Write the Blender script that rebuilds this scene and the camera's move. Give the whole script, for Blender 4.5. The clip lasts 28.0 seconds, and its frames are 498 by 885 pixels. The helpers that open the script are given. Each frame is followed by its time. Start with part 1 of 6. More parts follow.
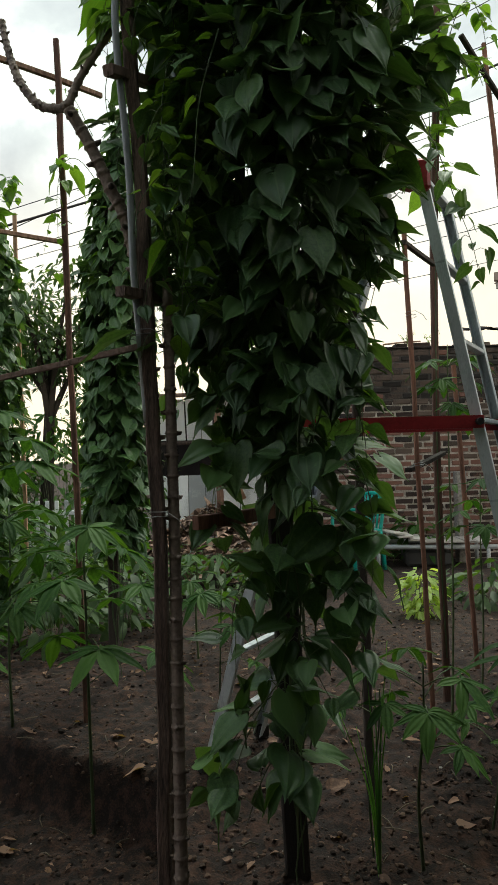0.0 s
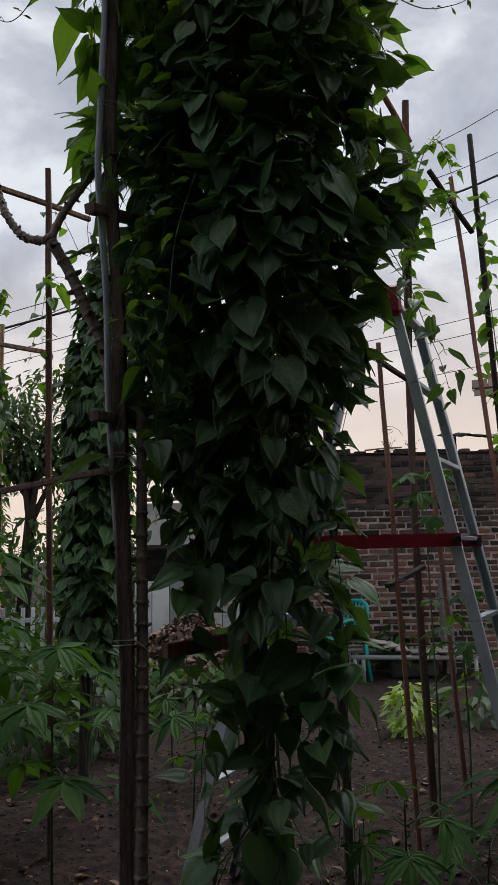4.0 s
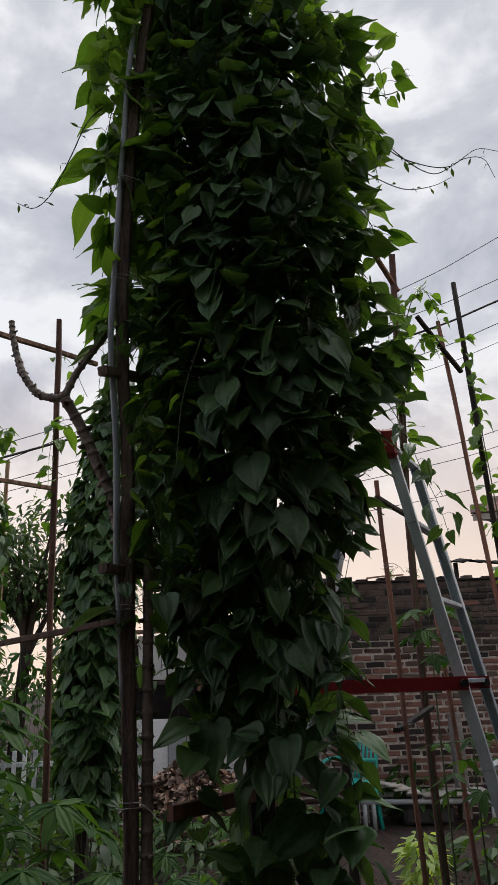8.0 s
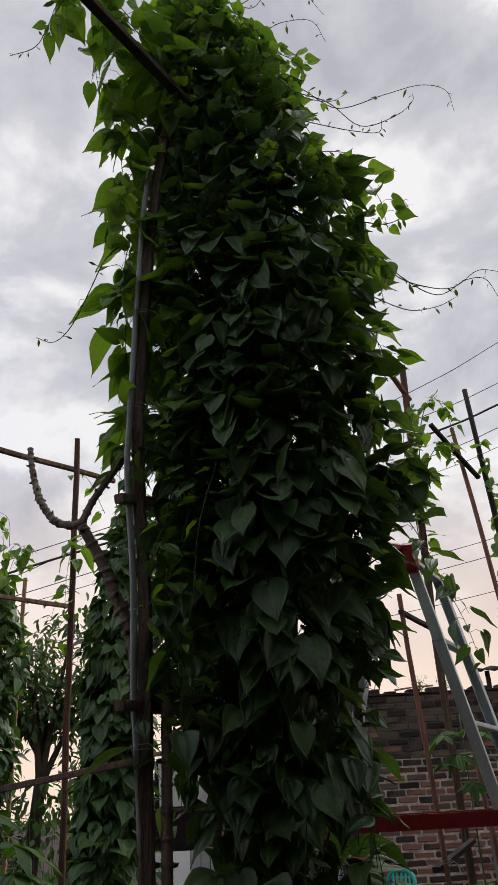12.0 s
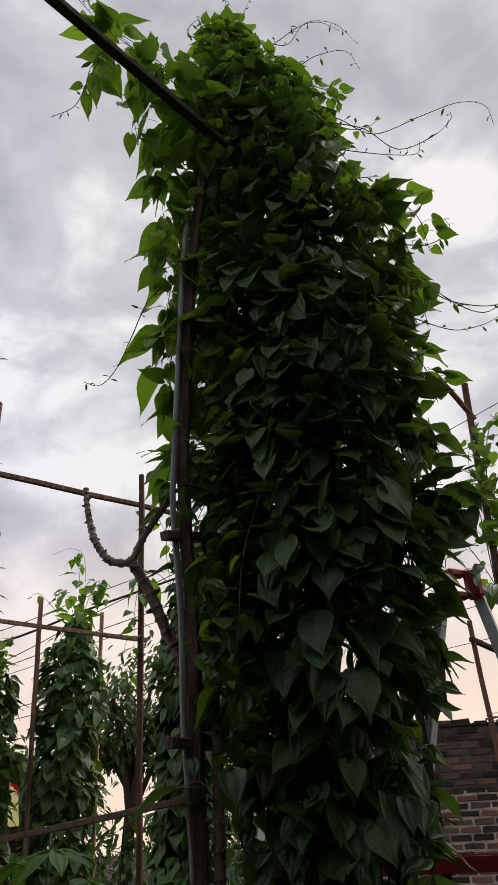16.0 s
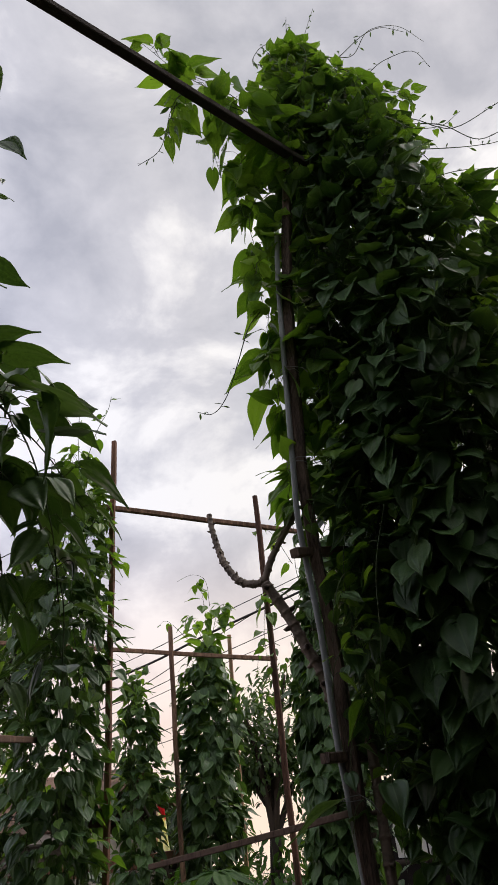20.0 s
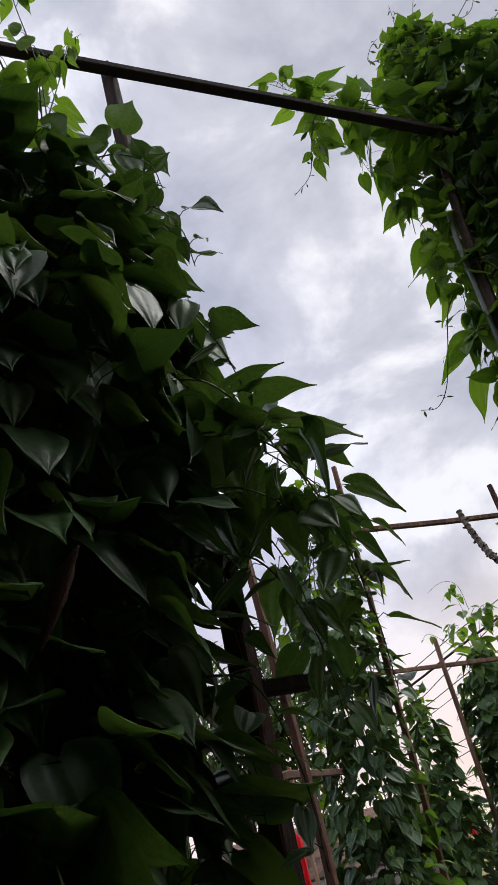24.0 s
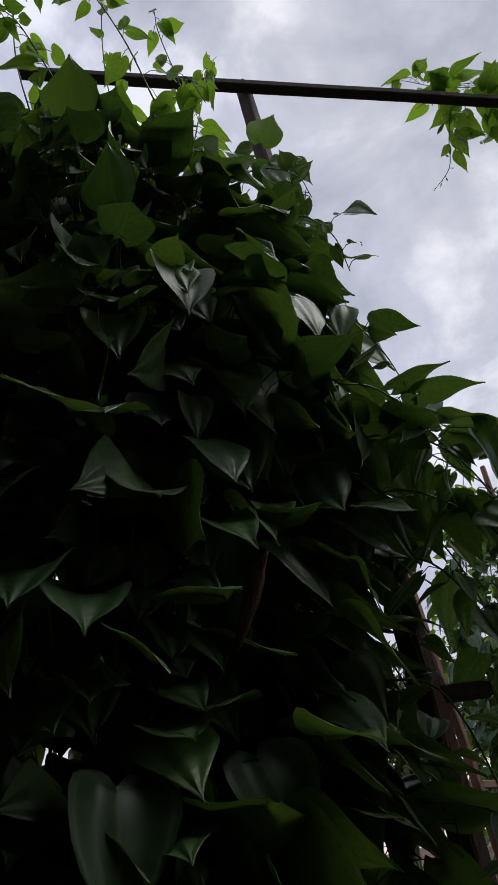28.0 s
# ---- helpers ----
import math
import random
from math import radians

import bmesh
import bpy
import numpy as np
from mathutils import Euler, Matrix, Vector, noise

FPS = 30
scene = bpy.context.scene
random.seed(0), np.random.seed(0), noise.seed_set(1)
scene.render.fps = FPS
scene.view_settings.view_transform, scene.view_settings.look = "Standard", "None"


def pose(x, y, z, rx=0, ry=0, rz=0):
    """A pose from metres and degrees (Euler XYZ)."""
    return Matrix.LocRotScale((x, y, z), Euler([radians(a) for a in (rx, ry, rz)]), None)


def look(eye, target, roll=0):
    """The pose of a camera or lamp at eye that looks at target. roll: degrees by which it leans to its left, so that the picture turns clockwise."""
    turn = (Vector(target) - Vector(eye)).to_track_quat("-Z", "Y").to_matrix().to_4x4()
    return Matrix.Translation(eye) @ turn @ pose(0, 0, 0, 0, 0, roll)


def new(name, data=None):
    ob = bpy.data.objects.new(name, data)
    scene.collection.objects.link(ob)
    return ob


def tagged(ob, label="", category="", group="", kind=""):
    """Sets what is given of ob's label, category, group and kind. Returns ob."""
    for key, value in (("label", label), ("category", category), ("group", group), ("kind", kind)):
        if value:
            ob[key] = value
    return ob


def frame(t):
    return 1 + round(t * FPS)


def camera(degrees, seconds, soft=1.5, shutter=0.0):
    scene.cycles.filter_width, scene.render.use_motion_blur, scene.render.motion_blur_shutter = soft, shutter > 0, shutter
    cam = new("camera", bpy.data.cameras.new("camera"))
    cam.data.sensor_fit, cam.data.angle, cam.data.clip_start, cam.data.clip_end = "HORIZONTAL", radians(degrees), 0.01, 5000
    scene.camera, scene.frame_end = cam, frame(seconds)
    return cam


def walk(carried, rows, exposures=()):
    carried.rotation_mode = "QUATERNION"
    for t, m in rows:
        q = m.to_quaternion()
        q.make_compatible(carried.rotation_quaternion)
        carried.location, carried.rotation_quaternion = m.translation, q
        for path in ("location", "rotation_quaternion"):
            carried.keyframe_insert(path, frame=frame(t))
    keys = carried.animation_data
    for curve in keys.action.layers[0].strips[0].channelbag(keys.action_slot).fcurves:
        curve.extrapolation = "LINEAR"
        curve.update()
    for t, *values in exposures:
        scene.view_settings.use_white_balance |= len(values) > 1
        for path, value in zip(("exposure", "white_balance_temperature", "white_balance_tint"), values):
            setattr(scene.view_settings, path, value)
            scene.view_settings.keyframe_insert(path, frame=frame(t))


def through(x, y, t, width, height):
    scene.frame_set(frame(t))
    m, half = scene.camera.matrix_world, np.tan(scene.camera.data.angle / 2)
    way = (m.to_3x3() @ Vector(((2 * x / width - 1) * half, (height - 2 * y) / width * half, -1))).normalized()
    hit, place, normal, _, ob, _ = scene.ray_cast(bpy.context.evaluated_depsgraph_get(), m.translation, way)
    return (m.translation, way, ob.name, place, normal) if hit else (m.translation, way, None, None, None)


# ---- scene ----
cam = camera(38.0, 28.0, soft=1.1)
# seconds, eye, then yaw, pitch and roll in degrees
PATH = [
    (0, -0.0000, 0.0000, 1.2431, 0.00, 1.18, -1.39),
    (0.5, -0.0057, -0.0016, 1.2501, -0.74, 1.73, -1.22),
    (1, -0.0059, -0.0056, 1.2601, -1.23, 2.63, -1.21),
    (1.5, 0.0020, -0.0049, 1.2690, -1.38, 3.98, -1.19),
    (2, 0.0138, 0.0029, 1.2728, -1.38, 5.10, -1.33),
    (2.5, 0.0268, 0.0094, 1.2780, -1.31, 5.78, -1.33),
    (3, 0.0335, 0.0111, 1.2853, -1.28, 6.52, -1.22),
    (3.5, 0.0374, 0.0095, 1.2957, -1.24, 7.59, -1.16),
    (5.5, 0.0156, -0.0433, 1.3314, -1.68, 13.40, -1.20),
    (6, 0.0114, -0.0529, 1.3425, -1.70, 14.34, -1.18),
    (6.5, 0.0137, -0.0589, 1.3469, -1.71, 15.55, -1.22),
    (7, 0.0173, -0.0668, 1.3523, -1.68, 16.75, -1.34),
    (7.5, 0.0207, -0.0730, 1.3568, -1.65, 17.69, -1.62),
    (8, 0.0202, -0.0797, 1.3624, -1.70, 18.68, -1.91),
    (8.5, 0.0183, -0.0859, 1.3688, -1.70, 19.42, -2.16),
    (9, 0.0195, -0.0872, 1.3758, -1.68, 20.27, -2.47),
    (9.5, 0.0210, -0.0876, 1.3817, -1.62, 21.13, -2.70),
    (10, 0.0267, -0.0859, 1.3896, -1.39, 22.18, -2.67),
    (10.5, 0.0322, -0.0823, 1.3964, -1.21, 23.28, -2.84),
    (11, 0.0325, -0.0831, 1.4021, -0.83, 24.30, -2.88),
    (11.5, 0.0301, -0.0860, 1.4112, -0.55, 25.48, -3.00),
    (12, 0.0265, -0.0988, 1.4180, -0.58, 26.84, -3.12),
    (12.5, 0.0204, -0.1116, 1.4264, -0.27, 28.02, -3.07),
    (13, 0.0186, -0.1216, 1.4307, 0.67, 28.78, -3.42),
    (13.5, 0.0265, -0.1228, 1.4285, 2.16, 28.91, -3.88),
    (15.5, 0.1202, -0.1050, 1.4280, 6.49, 29.24, -3.34),
    (16, 0.1372, -0.1038, 1.4273, 6.42, 29.22, -2.71),
    (16.5, 0.1491, -0.1079, 1.4192, 5.35, 29.26, -2.88),
    (17, 0.1462, -0.1104, 1.4123, 5.28, 29.22, -3.36),
    (17.5, 0.1385, -0.1201, 1.4164, 5.36, 29.22, -3.68),
    (18, 0.1318, -0.1301, 1.4180, 5.52, 29.26, -3.95),
    (18.5, 0.1221, -0.1328, 1.4162, 6.68, 29.46, -4.22),
    (19, 0.1054, -0.1333, 1.4169, 9.16, 29.85, -4.11),
    (19.5, 0.0897, -0.1346, 1.4193, 12.46, 30.36, -3.97),
    (20, 0.0851, -0.1428, 1.4201, 15.20, 30.93, -4.78),
    (20.5, 0.0816, -0.1523, 1.4225, 17.88, 31.74, -5.09),
    (21, 0.0719, -0.1583, 1.4158, 20.45, 32.58, -5.74),
    (21.5, 0.0607, -0.1587, 1.4074, 22.82, 33.00, -6.72),
    (23.5, -0.0043, -0.1596, 1.4069, 30.35, 34.33, -10.44),
    (24, -0.0292, -0.1759, 1.4094, 32.89, 34.94, -10.51),
    (24.5, -0.0378, -0.1798, 1.4086, 35.71, 35.46, -10.81),
    (25, -0.0403, -0.1770, 1.4118, 37.47, 35.70, -11.08),
    (25.5, -0.0402, -0.1893, 1.4120, 38.28, 35.96, -10.75),
    (26, -0.0403, -0.2002, 1.4138, 39.39, 36.29, -10.41),
    (26.5, -0.0452, -0.2116, 1.4141, 41.32, 36.47, -9.62),
    (27, -0.0543, -0.2176, 1.4114, 42.72, 36.57, -8.54),
    (27.5, -0.0631, -0.2234, 1.4112, 44.18, 36.68, -6.86),
    (28, -0.0655, -0.2235, 1.4096, 45.48, 36.79, -5.47),
]
EXPOSURES = [(0.0, 0.62, 6600, -5), (1.0, 0.36, 6150, -1), (2.0, 0.03, 5980, 4), (3.0, -0.1, 6000, 8), (3.5, -0.1, 6030, 8), (6.0, 0.0, 6200, 10), (9.0, 0.04, 6320, 10), (13.0, 0.04, 6500, 11), (18.0, 0.06, 6600, 11), (21.0, 0.19, 6560, 12), (24.0, 0.16, 6200, 13), (26.0, 0.05, 6150, 13), (28.0, 0.04, 6120, 13)]
walk(cam, [(t, pose(x, y, z, 90 + pitch, 0, yaw) @ pose(0, 0, 0, 0, 0, roll)) for t, x, y, z, yaw, pitch, roll in PATH], EXPOSURES)

# ---- world: overcast evening sky, one wide soft sun behind the clouds ----
SUN_UP, SUN_TURN = 62.0, 28.0
world = bpy.data.worlds.new("overcast_sky")
scene.world = world
world.use_nodes = True
wn, wl = world.node_tree.nodes, world.node_tree.links
wn.clear()


def wnode(kind, **values):
    n = wn.new(kind)
    for key, value in values.items():
        n.inputs[key].default_value = value
    return n


sky = wn.new("ShaderNodeTexSky")
sky.sky_type, sky.sun_disc = "NISHITA", False
sky.sun_elevation, sky.sun_rotation = radians(SUN_UP), radians(SUN_TURN)
coord = wn.new("ShaderNodeTexCoord")
split = wn.new("ShaderNodeSeparateXYZ")
wl.new(coord.outputs["Generated"], split.inputs[0])
# cloud banks
stretch = wn.new("ShaderNodeMapping")
stretch.inputs["Location"].default_value = (2.1, 0.6, 0.3)
stretch.inputs["Scale"].default_value = (1.0, 1.0, 1.5)
wl.new(coord.outputs["Generated"], stretch.inputs["Vector"])
big = wnode("ShaderNodeTexNoise", Scale=4.8, Detail=8.0, Roughness=0.56, Distortion=0.25)
wl.new(stretch.outputs[0], big.inputs["Vector"])
puff = wn.new("ShaderNodeValToRGB")
puff.color_ramp.elements[0].position, puff.color_ramp.elements[1].position = 0.33, 0.61
puff.color_ramp.elements[0].color = (0.385, 0.392, 0.440, 1)
puff.color_ramp.elements[1].color = (0.800, 0.787, 0.792, 1)
mid = puff.color_ramp.elements.new(0.5)
mid.color = (0.55, 0.548, 0.588, 1)
wl.new(big.outputs["Fac"], puff.inputs["Fac"])
# warm dusk band along the horizon
band = wn.new("ShaderNodeMapRange")
band.inputs["From Min"].default_value, band.inputs["From Max"].default_value = 0.04, 0.46
band.inputs["To Min"].default_value, band.inputs["To Max"].default_value = 1.0, 0.0
band.interpolation_type = "SMOOTHSTEP"
wl.new(split.outputs[2], band.inputs["Value"])
dusk = wn.new("ShaderNodeMix")
dusk.data_type = "RGBA"
dusk.inputs[7].default_value = (0.89, 0.69, 0.555, 1)
wl.new(band.outputs[0], dusk.inputs[0])
wl.new(puff.outputs[0], dusk.inputs[6])
# bluer towards the open west, greyer on the other side
side = wn.new("ShaderNodeMapRange")
side.inputs["From Min"].default_value, side.inputs["From Max"].default_value = -0.80, -0.25
wl.new(split.outputs[0], side.inputs["Value"])
cast = wn.new("ShaderNodeMix")
cast.data_type = "RGBA"
cast.inputs[6].default_value, cast.inputs[7].default_value = (0.945, 1.0, 1.19, 1), (1.0, 1.0, 0.985, 1)
wl.new(side.outputs[0], cast.inputs[0])
tinted = wn.new("ShaderNodeMix")
tinted.data_type, tinted.blend_type = "RGBA", "MULTIPLY"
tinted.inputs[0].default_value = 1.0
wl.new(dusk.outputs[2], tinted.inputs[6])
wl.new(cast.outputs[2], tinted.inputs[7])
clouds = wnode("ShaderNodeBackground", Strength=1.18)
wl.new(tinted.outputs[2], clouds.inputs["Color"])
clear = wnode("ShaderNodeBackground", Strength=0.06)
wl.new(sky.outputs[0], clear.inputs["Color"])
both = wnode("ShaderNodeMixShader", Fac=0.9)
wl.new(clear.outputs[0], both.inputs[1])
wl.new(clouds.outputs[0], both.inputs[2])
wl.new(both.outputs[0], wn.new("ShaderNodeOutputWorld").inputs["Surface"])

sun = new("sun", bpy.data.lights.new("sun", "SUN"))
sun.data.energy, sun.data.angle, sun.data.color = 1.7, radians(35), (1.0, 0.95, 0.88)
sun.matrix_world = look((0, 0, 20), Vector((0, 0, 20)) - Vector((math.sin(radians(SUN_TURN)) * math.cos(radians(SUN_UP)), math.cos(radians(SUN_TURN)) * math.cos(radians(SUN_UP)), math.sin(radians(SUN_UP)))))


# ---- materials ----
def material(name, dark, light, rough=0.8, scale=12.0, bump=0.3, metal=0.0, stretch=(1, 1, 1), fine=90.0, spread=0.35, coords="Object", through=0.0, spec=0.5):
    """A surface whose colour wanders between two tones at a coarse and a fine scale, with relief and a random tone for each piece."""
    m = bpy.data.materials.new(name)
    m.use_nodes = True
    nodes, links = m.node_tree.nodes, m.node_tree.links
    bsdf = nodes["Principled BSDF"]
    tex = nodes.new("ShaderNodeTexCoord")
    mapping = nodes.new("ShaderNodeMapping")
    mapping.inputs["Scale"].default_value = stretch
    links.new(tex.outputs[coords], mapping.inputs["Vector"])
    coarse = nodes.new("ShaderNodeTexNoise")
    coarse.inputs["Scale"].default_value, coarse.inputs["Detail"].default_value = scale, 6
    grain = nodes.new("ShaderNodeTexNoise")
    grain.inputs["Scale"].default_value, grain.inputs["Detail"].default_value = fine, 3
    links.new(mapping.outputs[0], coarse.inputs["Vector"])
    links.new(mapping.outputs[0], grain.inputs["Vector"])
    add = nodes.new("ShaderNodeMath")
    add.operation, add.inputs[1].default_value = "MULTIPLY_ADD", 0.6
    links.new(coarse.outputs["Fac"], add.inputs[0])
    half = nodes.new("ShaderNodeMath")
    half.operation, half.inputs[1].default_value = "MULTIPLY", 0.4
    links.new(grain.outputs["Fac"], half.inputs[0])
    links.new(half.outputs[0], add.inputs[2])
    info = nodes.new("ShaderNodeObjectInfo")
    geo = nodes.new("ShaderNodeNewGeometry")
    both = nodes.new("ShaderNodeMath")
    both.operation = "ADD"
    links.new(info.outputs["Random"], both.inputs[0])
    links.new(geo.outputs["Random Per Island"], both.inputs[1])
    odd = nodes.new("ShaderNodeMath")
    odd.operation = "FRACT"
    links.new(both.outputs[0], odd.inputs[0])
    shift = nodes.new("ShaderNodeMapRange")
    shift.inputs["To Min"].default_value, shift.inputs["To Max"].default_value = -spread / 2, spread / 2
    links.new(odd.outputs[0], shift.inputs["Value"])
    total = nodes.new("ShaderNodeMath")
    total.operation = "ADD"
    links.new(add.outputs[0], total.inputs[0])
    links.new(shift.outputs[0], total.inputs[1])
    ramp = nodes.new("ShaderNodeValToRGB")
    ramp.color_ramp.elements[0].position, ramp.color_ramp.elements[1].position = 0.37, 0.63
    ramp.color_ramp.elements[0].color, ramp.color_ramp.elements[1].color = (*dark, 1), (*light, 1)
    links.new(total.outputs[0], ramp.inputs["Fac"])
    links.new(ramp.outputs[0], bsdf.inputs["Base Color"])
    bsdf.inputs["Roughness"].default_value, bsdf.inputs["Metallic"].default_value = rough, metal
    bsdf.inputs["Specular IOR Level"].default_value = spec
    if bump:
        relief = nodes.new("ShaderNodeBump")
        relief.inputs["Strength"].default_value, relief.inputs["Distance"].default_value = bump, 0.01
        links.new(add.outputs[0], relief.inputs["Height"])
        links.new(relief.outputs[0], bsdf.inputs["Normal"])
    if through:
        out = nodes["Material Output"]
        thin = nodes.new("ShaderNodeBsdfTranslucent")
        glow = nodes.new("ShaderNodeMix")
        glow.data_type, glow.blend_type = "RGBA", "MULTIPLY"
        glow.inputs[0].default_value, glow.inputs[7].default_value = 1.0, (2.5, 2.45, 0.8, 1)
        links.new(ramp.outputs[0], glow.inputs[6])
        links.new(glow.outputs[2], thin.inputs["Color"])
        mix = nodes.new("ShaderNodeMixShader")
        mix.inputs["Fac"].default_value = through
        links.new(bsdf.outputs[0], mix.inputs[1])
        links.new(thin.outputs[0], mix.inputs[2])
        links.new(mix.outputs[0], out.inputs["Surface"])
    return m


def veined(name, dark, light, through, rough=0.42, spec=0.4):
    """A leaf: bowed veins from its base in the leaf's own coordinates, lighter than the blade and sunk in."""
    m = material(name, dark, light, rough=rough, scale=14.0, bump=0.0, fine=120.0, spread=0.45, through=through, spec=spec)
    nodes, links = m.node_tree.nodes, m.node_tree.links
    uv = nodes.new("ShaderNodeUVMap")
    uv.uv_map = "leaf"
    sep = nodes.new("ShaderNodeSeparateXYZ")
    links.new(uv.outputs[0], sep.inputs[0])
    wave = nodes.new("ShaderNodeMath")
    wave.operation, wave.inputs[1].default_value = "MULTIPLY", 2.3 * math.pi
    links.new(sep.outputs[0], wave.inputs[0])
    cosine = nodes.new("ShaderNodeMath")
    cosine.operation = "COSINE"
    links.new(wave.outputs[0], cosine.inputs[0])
    sharp = nodes.new("ShaderNodeMapRange")
    sharp.inputs["From Min"].default_value, sharp.inputs["From Max"].default_value = 0.9, 1.0
    links.new(cosine.outputs[0], sharp.inputs["Value"])
    bsdf = nodes["Principled BSDF"]
    ramp = bsdf.inputs["Base Color"].links[0].from_node
    vein = nodes.new("ShaderNodeMix")
    vein.data_type = "RGBA"
    vein.inputs[7].default_value = (min(1, light[0] * 1.8), min(1, light[1] * 1.5), min(1, light[2] * 1.7), 1)
    scale = nodes.new("ShaderNodeMath")
    scale.operation, scale.inputs[1].default_value = "MULTIPLY", 0.3
    links.new(sharp.outputs[0], scale.inputs[0])
    links.new(scale.outputs[0], vein.inputs[0])
    links.new(ramp.outputs[0], vein.inputs[6])
    links.new(vein.outputs[2], bsdf.inputs["Base Color"])
    relief = nodes.new("ShaderNodeBump")
    relief.invert = True
    relief.inputs["Strength"].default_value, relief.inputs["Distance"].default_value = 0.5, 0.003
    links.new(cosine.outputs[0], relief.inputs["Height"])
    links.new(relief.outputs[0], bsdf.inputs["Normal"])
    return m


LEAF = veined("vine_leaf", (0.044, 0.097, 0.034), (0.098, 0.184, 0.063), 0.15, rough=0.43, spec=0.40)
# serves young growth and bright lit edge leaves: that light is in the colour
YOUNG_LIT = veined("young_lit_vine_leaf", (0.072, 0.150, 0.027), (0.140, 0.252, 0.047), 0.33, spec=0.4)
CASSAVA = veined("cassava_leaf", (0.024, 0.068, 0.015), (0.058, 0.124, 0.028), 0.24, rough=0.55, spec=0.15)
LIME = veined("lime_leaf", (0.24, 0.34, 0.10), (0.40, 0.50, 0.18), 0.35, rough=0.5)
TREE_LEAF = material("tree_leaf", (0.026, 0.055, 0.017), (0.055, 0.105, 0.028), rough=0.6, bump=0, through=0.3)
VINE = material("vine_stem", (0.045, 0.075, 0.025), (0.10, 0.13, 0.05), rough=0.6, bump=0.1)
DRYVINE = material("dry_tendril", (0.07, 0.06, 0.04), (0.14, 0.11, 0.07), rough=0.8, bump=0.1)
WOOD = material("weathered_wood", (0.030, 0.020, 0.016), (0.180, 0.118, 0.088), rough=0.9, scale=7, bump=1.0, stretch=(7, 7, 0.8), fine=60)
LATH = material("red_brown_lath", (0.080, 0.037, 0.026), (0.30, 0.140, 0.092), rough=0.8, scale=6, bump=0.5, stretch=(6, 6, 0.6), fine=60)
PALELATH = material("pale_brown_lath", (0.15, 0.082, 0.056), (0.50, 0.305, 0.205), rough=0.85, scale=6, bump=0.6, stretch=(6, 6, 0.6), fine=60)
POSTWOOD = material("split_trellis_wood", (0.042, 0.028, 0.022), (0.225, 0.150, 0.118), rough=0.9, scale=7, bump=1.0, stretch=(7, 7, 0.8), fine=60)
DARKWOOD = material("dark_brown_wood", (0.022, 0.017, 0.014), (0.06, 0.045, 0.036), rough=0.9, scale=7, bump=0.7, stretch=(5, 5, 0.8), fine=70)
BARK = material("cassava_bark", (0.06, 0.042, 0.034), (0.25, 0.190, 0.155), rough=0.85, scale=18, bump=0.6, fine=120)
# darker copy of the lath: the near post's shade is put into the colour
SHADEWOOD = material("dark_shaded_red_wood", (0.026, 0.013, 0.010), (0.125, 0.062, 0.046), rough=0.85, scale=6, bump=0.8, stretch=(6, 6, 0.6), fine=60)
PVC = material("grey_pvc", (0.20, 0.212, 0.22), (0.30, 0.315, 0.325), rough=0.45, scale=5, bump=0.06, stretch=(2, 2, 0.5))
WIRE = material("tie_wire", (0.25, 0.25, 0.25), (0.45, 0.44, 0.42), rough=0.5, bump=0)
CABLE = material("black_cable", (0.012, 0.012, 0.014), (0.025, 0.025, 0.028), rough=0.6, bump=0)
ALUMINIUM = material("worn_aluminium", (0.36, 0.40, 0.43), (0.66, 0.70, 0.73), rough=0.45, metal=0.15, scale=7, bump=0.12, stretch=(3, 3, 0.8))
REDMETAL = material("red_paint", (0.20, 0.010, 0.014), (0.34, 0.022, 0.026), rough=0.45, scale=9, bump=0.1)
BLACK = material("black_plastic", (0.01, 0.01, 0.01), (0.025, 0.025, 0.025), rough=0.6, bump=0.1)
SOIL = material("garden_soil", (0.008, 0.0040, 0.0026), (0.074, 0.035, 0.021), rough=1.0, scale=22.0, bump=1.0, fine=120, coords="Object")
CLOD = material("soil_clod", (0.016, 0.010, 0.007), (0.095, 0.058, 0.040), rough=1.0, scale=20, bump=0.7, spread=0.6)
STONE = material("pebble", (0.17, 0.15, 0.13), (0.42, 0.39, 0.35), rough=0.85, scale=25, bump=0.3, spread=0.7)
DRYLEAF = material("dry_leaf_brown", (0.08, 0.045, 0.032), (0.27, 0.165, 0.115), rough=0.9, scale=30, bump=0.5, through=0.15)
HEAPLEAF = material("weathered_dead_leaf", (0.07, 0.045, 0.034), (0.31, 0.205, 0.150), rough=0.95, scale=30, bump=0.5, spread=0.8)
BRICK = material("old_brick", (0.030, 0.019, 0.016), (0.165, 0.082, 0.062), rough=0.95, scale=9, bump=0.6, fine=70, spread=0.75)
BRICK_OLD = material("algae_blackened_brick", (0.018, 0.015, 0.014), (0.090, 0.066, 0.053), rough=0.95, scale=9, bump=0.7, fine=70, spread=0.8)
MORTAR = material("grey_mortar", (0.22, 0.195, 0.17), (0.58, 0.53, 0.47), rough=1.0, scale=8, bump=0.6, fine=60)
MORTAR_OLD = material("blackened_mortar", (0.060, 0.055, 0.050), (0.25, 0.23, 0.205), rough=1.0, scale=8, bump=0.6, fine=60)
PLASTER = material("stained_plaster", (0.14, 0.13, 0.12), (0.36, 0.34, 0.31), rough=0.95, scale=2.5, bump=0.3, fine=40)
TILE = material("roof_tile", (0.09, 0.055, 0.042), (0.22, 0.13, 0.095), rough=0.9, scale=10, bump=0.5, spread=0.6)
DARKROOF = material("rusty_dark_roof", (0.014, 0.012, 0.012), (0.045, 0.036, 0.032), rough=0.95, scale=6, bump=0.5, spec=0.12)
